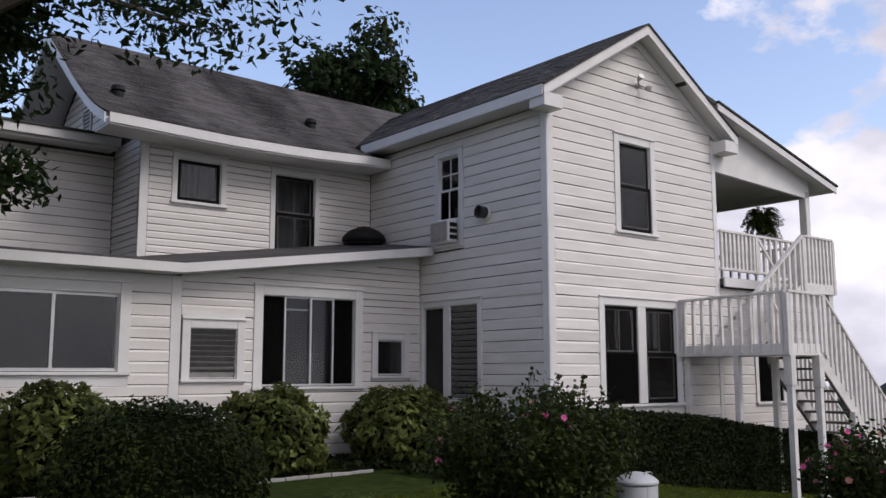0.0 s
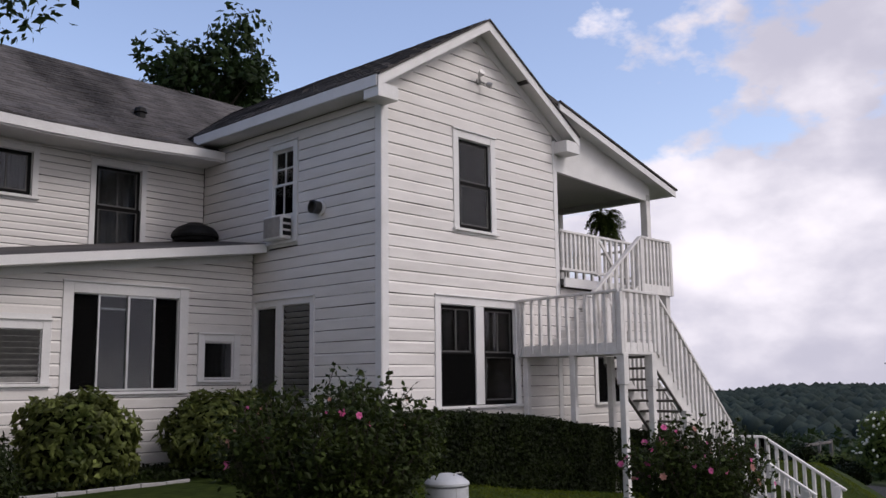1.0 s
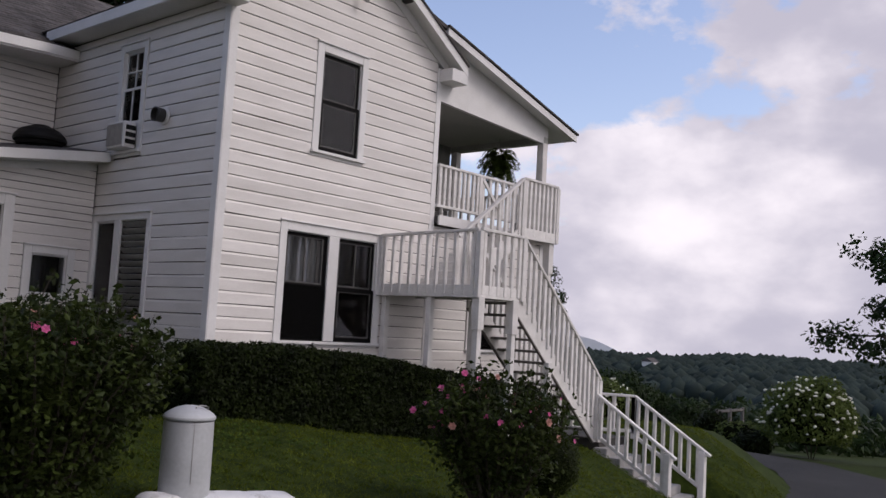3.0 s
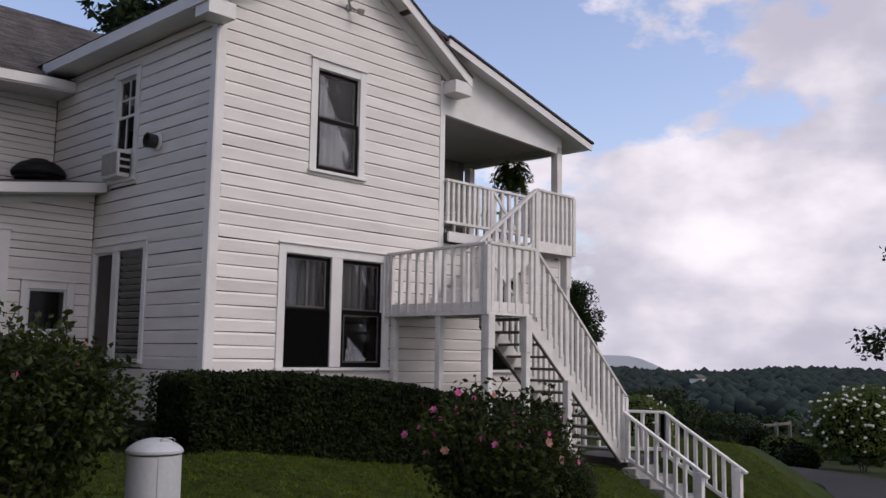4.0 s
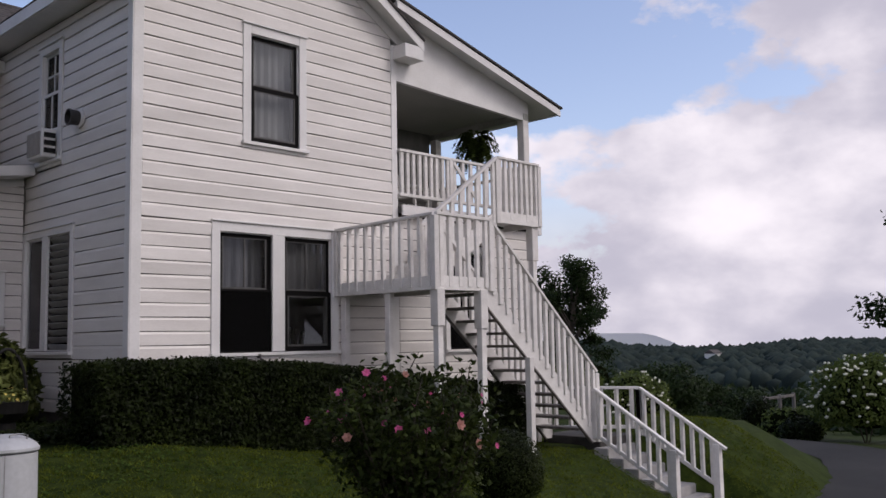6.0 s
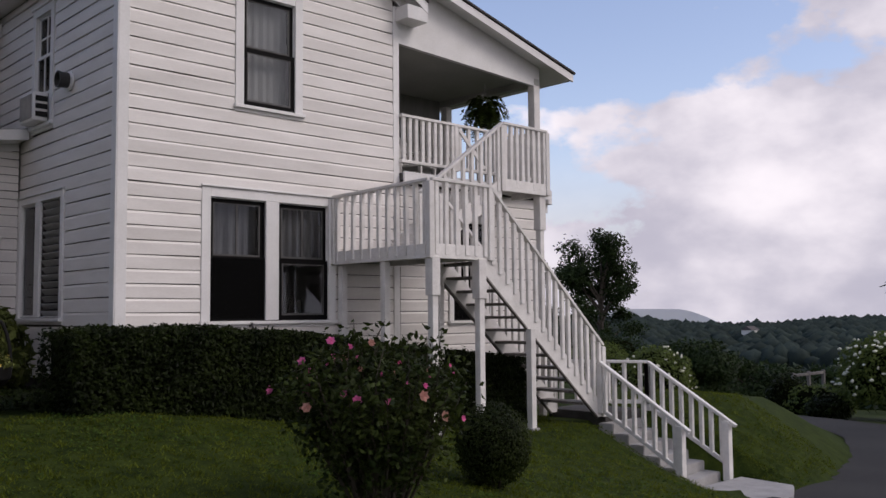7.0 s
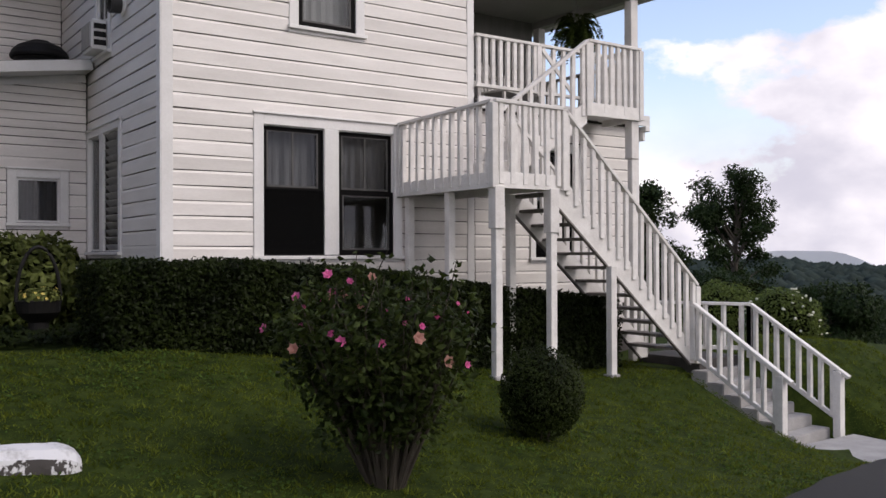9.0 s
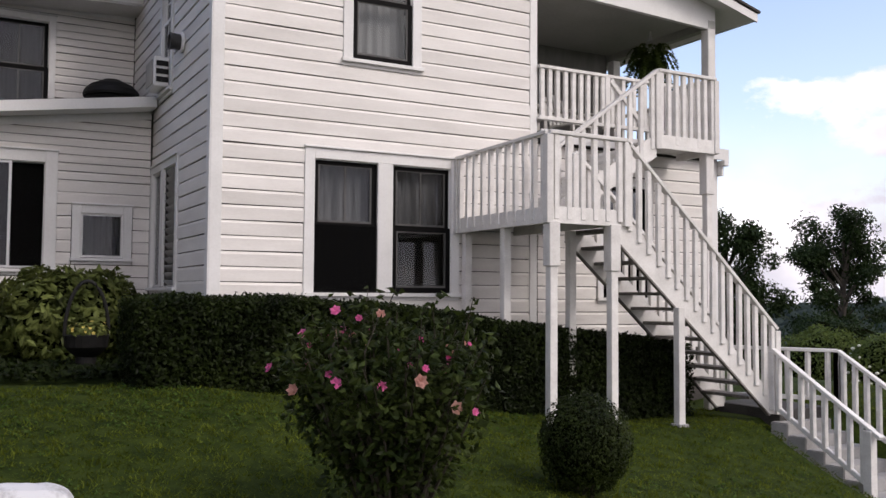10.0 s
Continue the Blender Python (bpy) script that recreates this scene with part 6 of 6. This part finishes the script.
def blossom_bush(at, radii, n, blooms, seed, label):
    big = radii[0] / 3.0
    ob = shrub("flowering_shrub", at, radii, n, 0.28 * big, 0.15 * big, M_TREE, label, seed, "flowering shrub", lump=0.16, freq=1.5)
    r = np.random.default_rng(seed + 50)
    p, nn = on_blob(r, blooms, at, [q * 1.02 for q in radii], 0.16, 1.5, -0.5, 0.06, seed)
    for c in p:
        shared("flower_head", HEAD, Matrix.Translation(c) @ Matrix.Diagonal((*[r.uniform(0.07, 0.16) * big] * 2, r.uniform(0.06, 0.12) * big, 1)), ob)
    return ob


blossom_bush((35.4, 10.5, -0.86), (1.5, 1.5, 1.3), 7000, 190, 61, "large rounded shrub covered in creamy white flower heads")
blossom_bush((29.6, 15.3, -0.85), (1.15, 1.1, 0.85), 4500, 60, 63, "rounded green shrub with cream flower heads beside the lawn")
shrub("garden_shrub", (37.0, 23.3, -1.45), (1.7, 1.6, 1.35), 5200, 0.16, 0.07, M_TREE, "rounded green shrub beyond the lawn", 66, lump=0.12)
shrub("garden_shrub", (42.5, 27.0, -1.7), (2.6, 2.4, 1.8), 5200, 0.20, 0.08, M_DARKTREE, "dark broad evergreen shrub beyond the lawn", 67, lump=0.2)


# small plants and a low trellis at the bend of the drive
for k, (x, y, rad, hh) in enumerate(((34.5, 12.2, 0.7, 0.5), (36.2, 13.4, 0.9, 0.7), (37.5, 15.0, 0.8, 0.9), (39.0, 14.2, 1.0, 0.6), (41.0, 16.5, 1.2, 1.0))):
    shrub("garden_shrub", (x, y, ground_z(x, y) + hh * 0.55), (rad, rad, hh), 900, 0.16, 0.06, M_TREE if k % 2 else M_HEDGE, "low green shrub at the bend of the drive", 70 + k)
arch = thing("garden_trellis", (40.0, 15.5, ground_z(40, 15.5)), "dark weathered timber trellis beside the flowering shrub", "trellis")
gz = ground_z(40, 15.5)
for x in (39.0, 40.3, 41.6):
    part("post", boxed(x - 0.06, x + 0.06, 15.44, 15.56, gz - 0.3, gz + 1.7, 0.008), M_BARE, arch)
for z in (0.75, 1.6):
    part("rail", boxed(38.9, 41.7, 15.46, 15.54, gz + z - 0.05, gz + z + 0.05, 0.006), M_BARE, arch)
for az, rr, hh in ((62.2, 520, 4.0), (66.5, 560, 3.2), (72.0, 600, 3.4)):
    x, y = 5 + rr * math.sin(radians(az)), rr * math.cos(radians(az))
    z = ground_z(x, y) + 2.5
    fh = thing("farmhouse", (x, y, z), "small pale house among the trees across the valley", "house", "houses across the valley")
    part("wall", boxed(x - 4, x + 4, y - 3, y + 3, z, z + hh), M_TRIM, fh)
    bm = bmesh.new()
    prism(bm, [(x - 4.4, y - 3.4, z + hh), (x - 4.4, y + 3.4, z + hh), (x - 4.4, y, z + hh + 2.2)], (8.8, 0, 0))
    part("roof", bm, M_SHINGLE, fh)
    for dx in (-2.4, 0, 2.4):
        part("window", boxed(x + dx - 0.5, x + dx + 0.5, y - 3.06, y - 2.98, z + 1.0, z + 2.4), M_SASH, fh)

# ---- far woods and mountain ----
r = np.random.default_rng(77)
ico = bmesh.new()
bmesh.ops.create_icosphere(ico, subdivisions=1, radius=1)
ico.verts.ensure_lookup_table()
iv = np.array([v.co[:] for v in ico.verts])
ifc = np.array([[v.index for v in f.verts] for f in ico.faces])
ico.free()
vs, fs, off = [], [], 0
k = 0
while k < 14000:
    az = radians(r.uniform(28, 92))
    rr = r.choice([r.uniform(95, 170), r.uniform(380, 700), r.uniform(520, 640), r.uniform(230, 380)], p=[0.0, 0.40, 0.45, 0.15])
    x, y = 5 + rr * math.sin(az), rr * math.cos(az)
    if 200 < rr < 380 and noise.noise(Vector((x * 0.012, y * 0.012, 0))) < 0.05:
        k += 1
        continue
    hgt = r.uniform(3, 6) if rr > 200 else r.uniform(1.2, 2.6)
    wd = hgt * r.uniform(0.8, 1.2)
    crest = 4.5 * noise.noise(Vector((az * 7, 1.0, 2.0))) + 2.5 * noise.noise(Vector((az * 19, 4.0, 2.0))) if rr > 380 else 0
    jit = 1 + 0.10 * r.normal(0, 1, (len(iv), 1))
    vs.append(iv * jit * (wd, wd, hgt) + (x, y, ground_z(x, y) + hgt * 0.6 + crest))
    fs.append(ifc + off)
    off += len(iv)
    k += 1
me = bpy.data.meshes.new("far_woods")
me.from_pydata(np.concatenate(vs).tolist(), [], np.concatenate(fs).tolist())
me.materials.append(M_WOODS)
me.polygons.foreach_set("use_smooth", [True] * len(me.polygons))
woods = new("far_woods", me)
tagged(woods, "dark wooded hills across the valley", "woods", kind="stuff")
# thickets on the slope below the garden
r = np.random.default_rng(78)
cs, ns = [], []
for k in range(210):
    az, rr = radians(r.uniform(34, 82)), r.uniform(72, 190)
    x, y = 5 + rr * math.sin(az), rr * math.cos(az)
    size = r.uniform(1.2, 3.0)
    m = int(90 * size)
    p, nn = on_blob(r, m, (x, y, ground_z(x, y) + size * 0.4), (size * 1.2, size * 1.2, size), 0.25, 1.5, -0.4, 0.3, k)
    cs.append(p)
    ns.append(nn / np.linalg.norm(nn, axis=1, keepdims=True))
thicket = thing("thicket", (100, 70, -15), "dense dark bushes on the slope below the garden", "bushes", kind="stuff")
leaves("leaves", np.concatenate(cs), np.concatenate(ns), 0.85, 0.5, M_DARKTREE, thicket, r, 0.6)
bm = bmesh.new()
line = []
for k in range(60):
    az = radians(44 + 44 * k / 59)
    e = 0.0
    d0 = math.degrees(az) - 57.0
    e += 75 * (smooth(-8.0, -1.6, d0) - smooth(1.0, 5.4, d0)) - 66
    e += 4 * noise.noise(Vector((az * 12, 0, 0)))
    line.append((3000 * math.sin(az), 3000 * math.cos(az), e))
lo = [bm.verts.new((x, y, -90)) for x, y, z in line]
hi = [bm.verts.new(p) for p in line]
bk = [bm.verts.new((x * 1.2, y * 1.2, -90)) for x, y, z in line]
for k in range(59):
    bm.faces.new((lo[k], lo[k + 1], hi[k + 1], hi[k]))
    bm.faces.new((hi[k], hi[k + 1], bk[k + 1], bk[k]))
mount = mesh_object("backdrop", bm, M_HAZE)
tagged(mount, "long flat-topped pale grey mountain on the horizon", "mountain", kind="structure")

# ---- lawn blades ----
r = np.random.default_rng(91)
n = 330000
u = r.random((n, 2))
gx, gy = 1.0 + 20.5 * u[:, 0], 0.5 + 10.5 * u[:, 1]
ok = np.array([b > drive_edge(a) + 0.03 + 0.05 * math.sin(a * 7) and not (a > 16.6 and a < 18.3 and b > 5.4 and b < 9) and b < 9.4 - 0.0 * a for a, b in zip(gx, gy)])
gx, gy = gx[ok], gy[ok]
n = len(gx)
gzv = np.array([ground_z(a, b) + 0.03 * noise.noise(Vector((a * 0.9, b * 0.9, 0))) for a, b in zip(gx, gy)])
tuft = np.array([noise.noise(Vector((a * 6, b * 6, 3))) + 0.6 * noise.noise(Vector((a * 17, b * 17, 8))) for a, b in zip(gx, gy)])
h = r.uniform(0.012, 0.038, n) * np.clip(0.75 + 1.5 * tuft, 0.12, 2.1)
ang = r.uniform(0, 6.28, n)
w = r.uniform(0.003, 0.011, n)
dx, dy = np.cos(ang) * w, np.sin(ang) * w
lean = r.normal(0, 0.028, (n, 2))
v = np.stack([np.stack([gx - dx, gy - dy, gzv - 0.004], 1), np.stack([gx + dx, gy + dy, gzv - 0.004], 1), np.stack([gx + lean[:, 0], gy + lean[:, 1], gzv + h], 1)], 1).reshape(-1, 3)
me = bpy.data.meshes.new("lawn_grass")
me.from_pydata(v.tolist(), [], (np.arange(n)[:, None] * 3 + [0, 1, 2]).tolist())
me.materials.append(M_BLADE)
lawn = new("lawn_grass", me)
tagged(lawn, "short mown green grass blades", "grass", kind="stuff")
# clover and broad weeds in patches
n = 60000
gx, gy = r.uniform(3.0, 20.5, n), r.uniform(1.0, 9.4, n)
patch = np.array([noise.noise(Vector((a * 0.8, b * 0.8, 12))) + 0.7 * noise.noise(Vector((a * 3.5, b * 3.5, 5))) for a, b in zip(gx, gy)])
ok = np.array([q > 0.08 + 0.25 * z and b > drive_edge(a) + 0.05 and not (16.6 < a < 18.3 and b > 5.4) for q, z, a, b in zip(patch, r.random(n), gx, gy)])
gx, gy = gx[ok], gy[ok]
c3 = np.array([(a, b, ground_z(a, b) + 0.03 * noise.noise(Vector((a * 0.9, b * 0.9, 0))) + 0.012 + 0.02 * z) for a, b, z in zip(gx, gy, r.random(len(gx)))])
clover = thing("lawn_clover", (10, 5, 0), "patches of clover and broad weeds in the lawn", "clover", kind="stuff")
leaves("leaves", c3, np.tile((0, -0.15, 1.0), (len(c3), 1)), 0.034, 0.024, M_CLOVER, clover, r, 0.45)
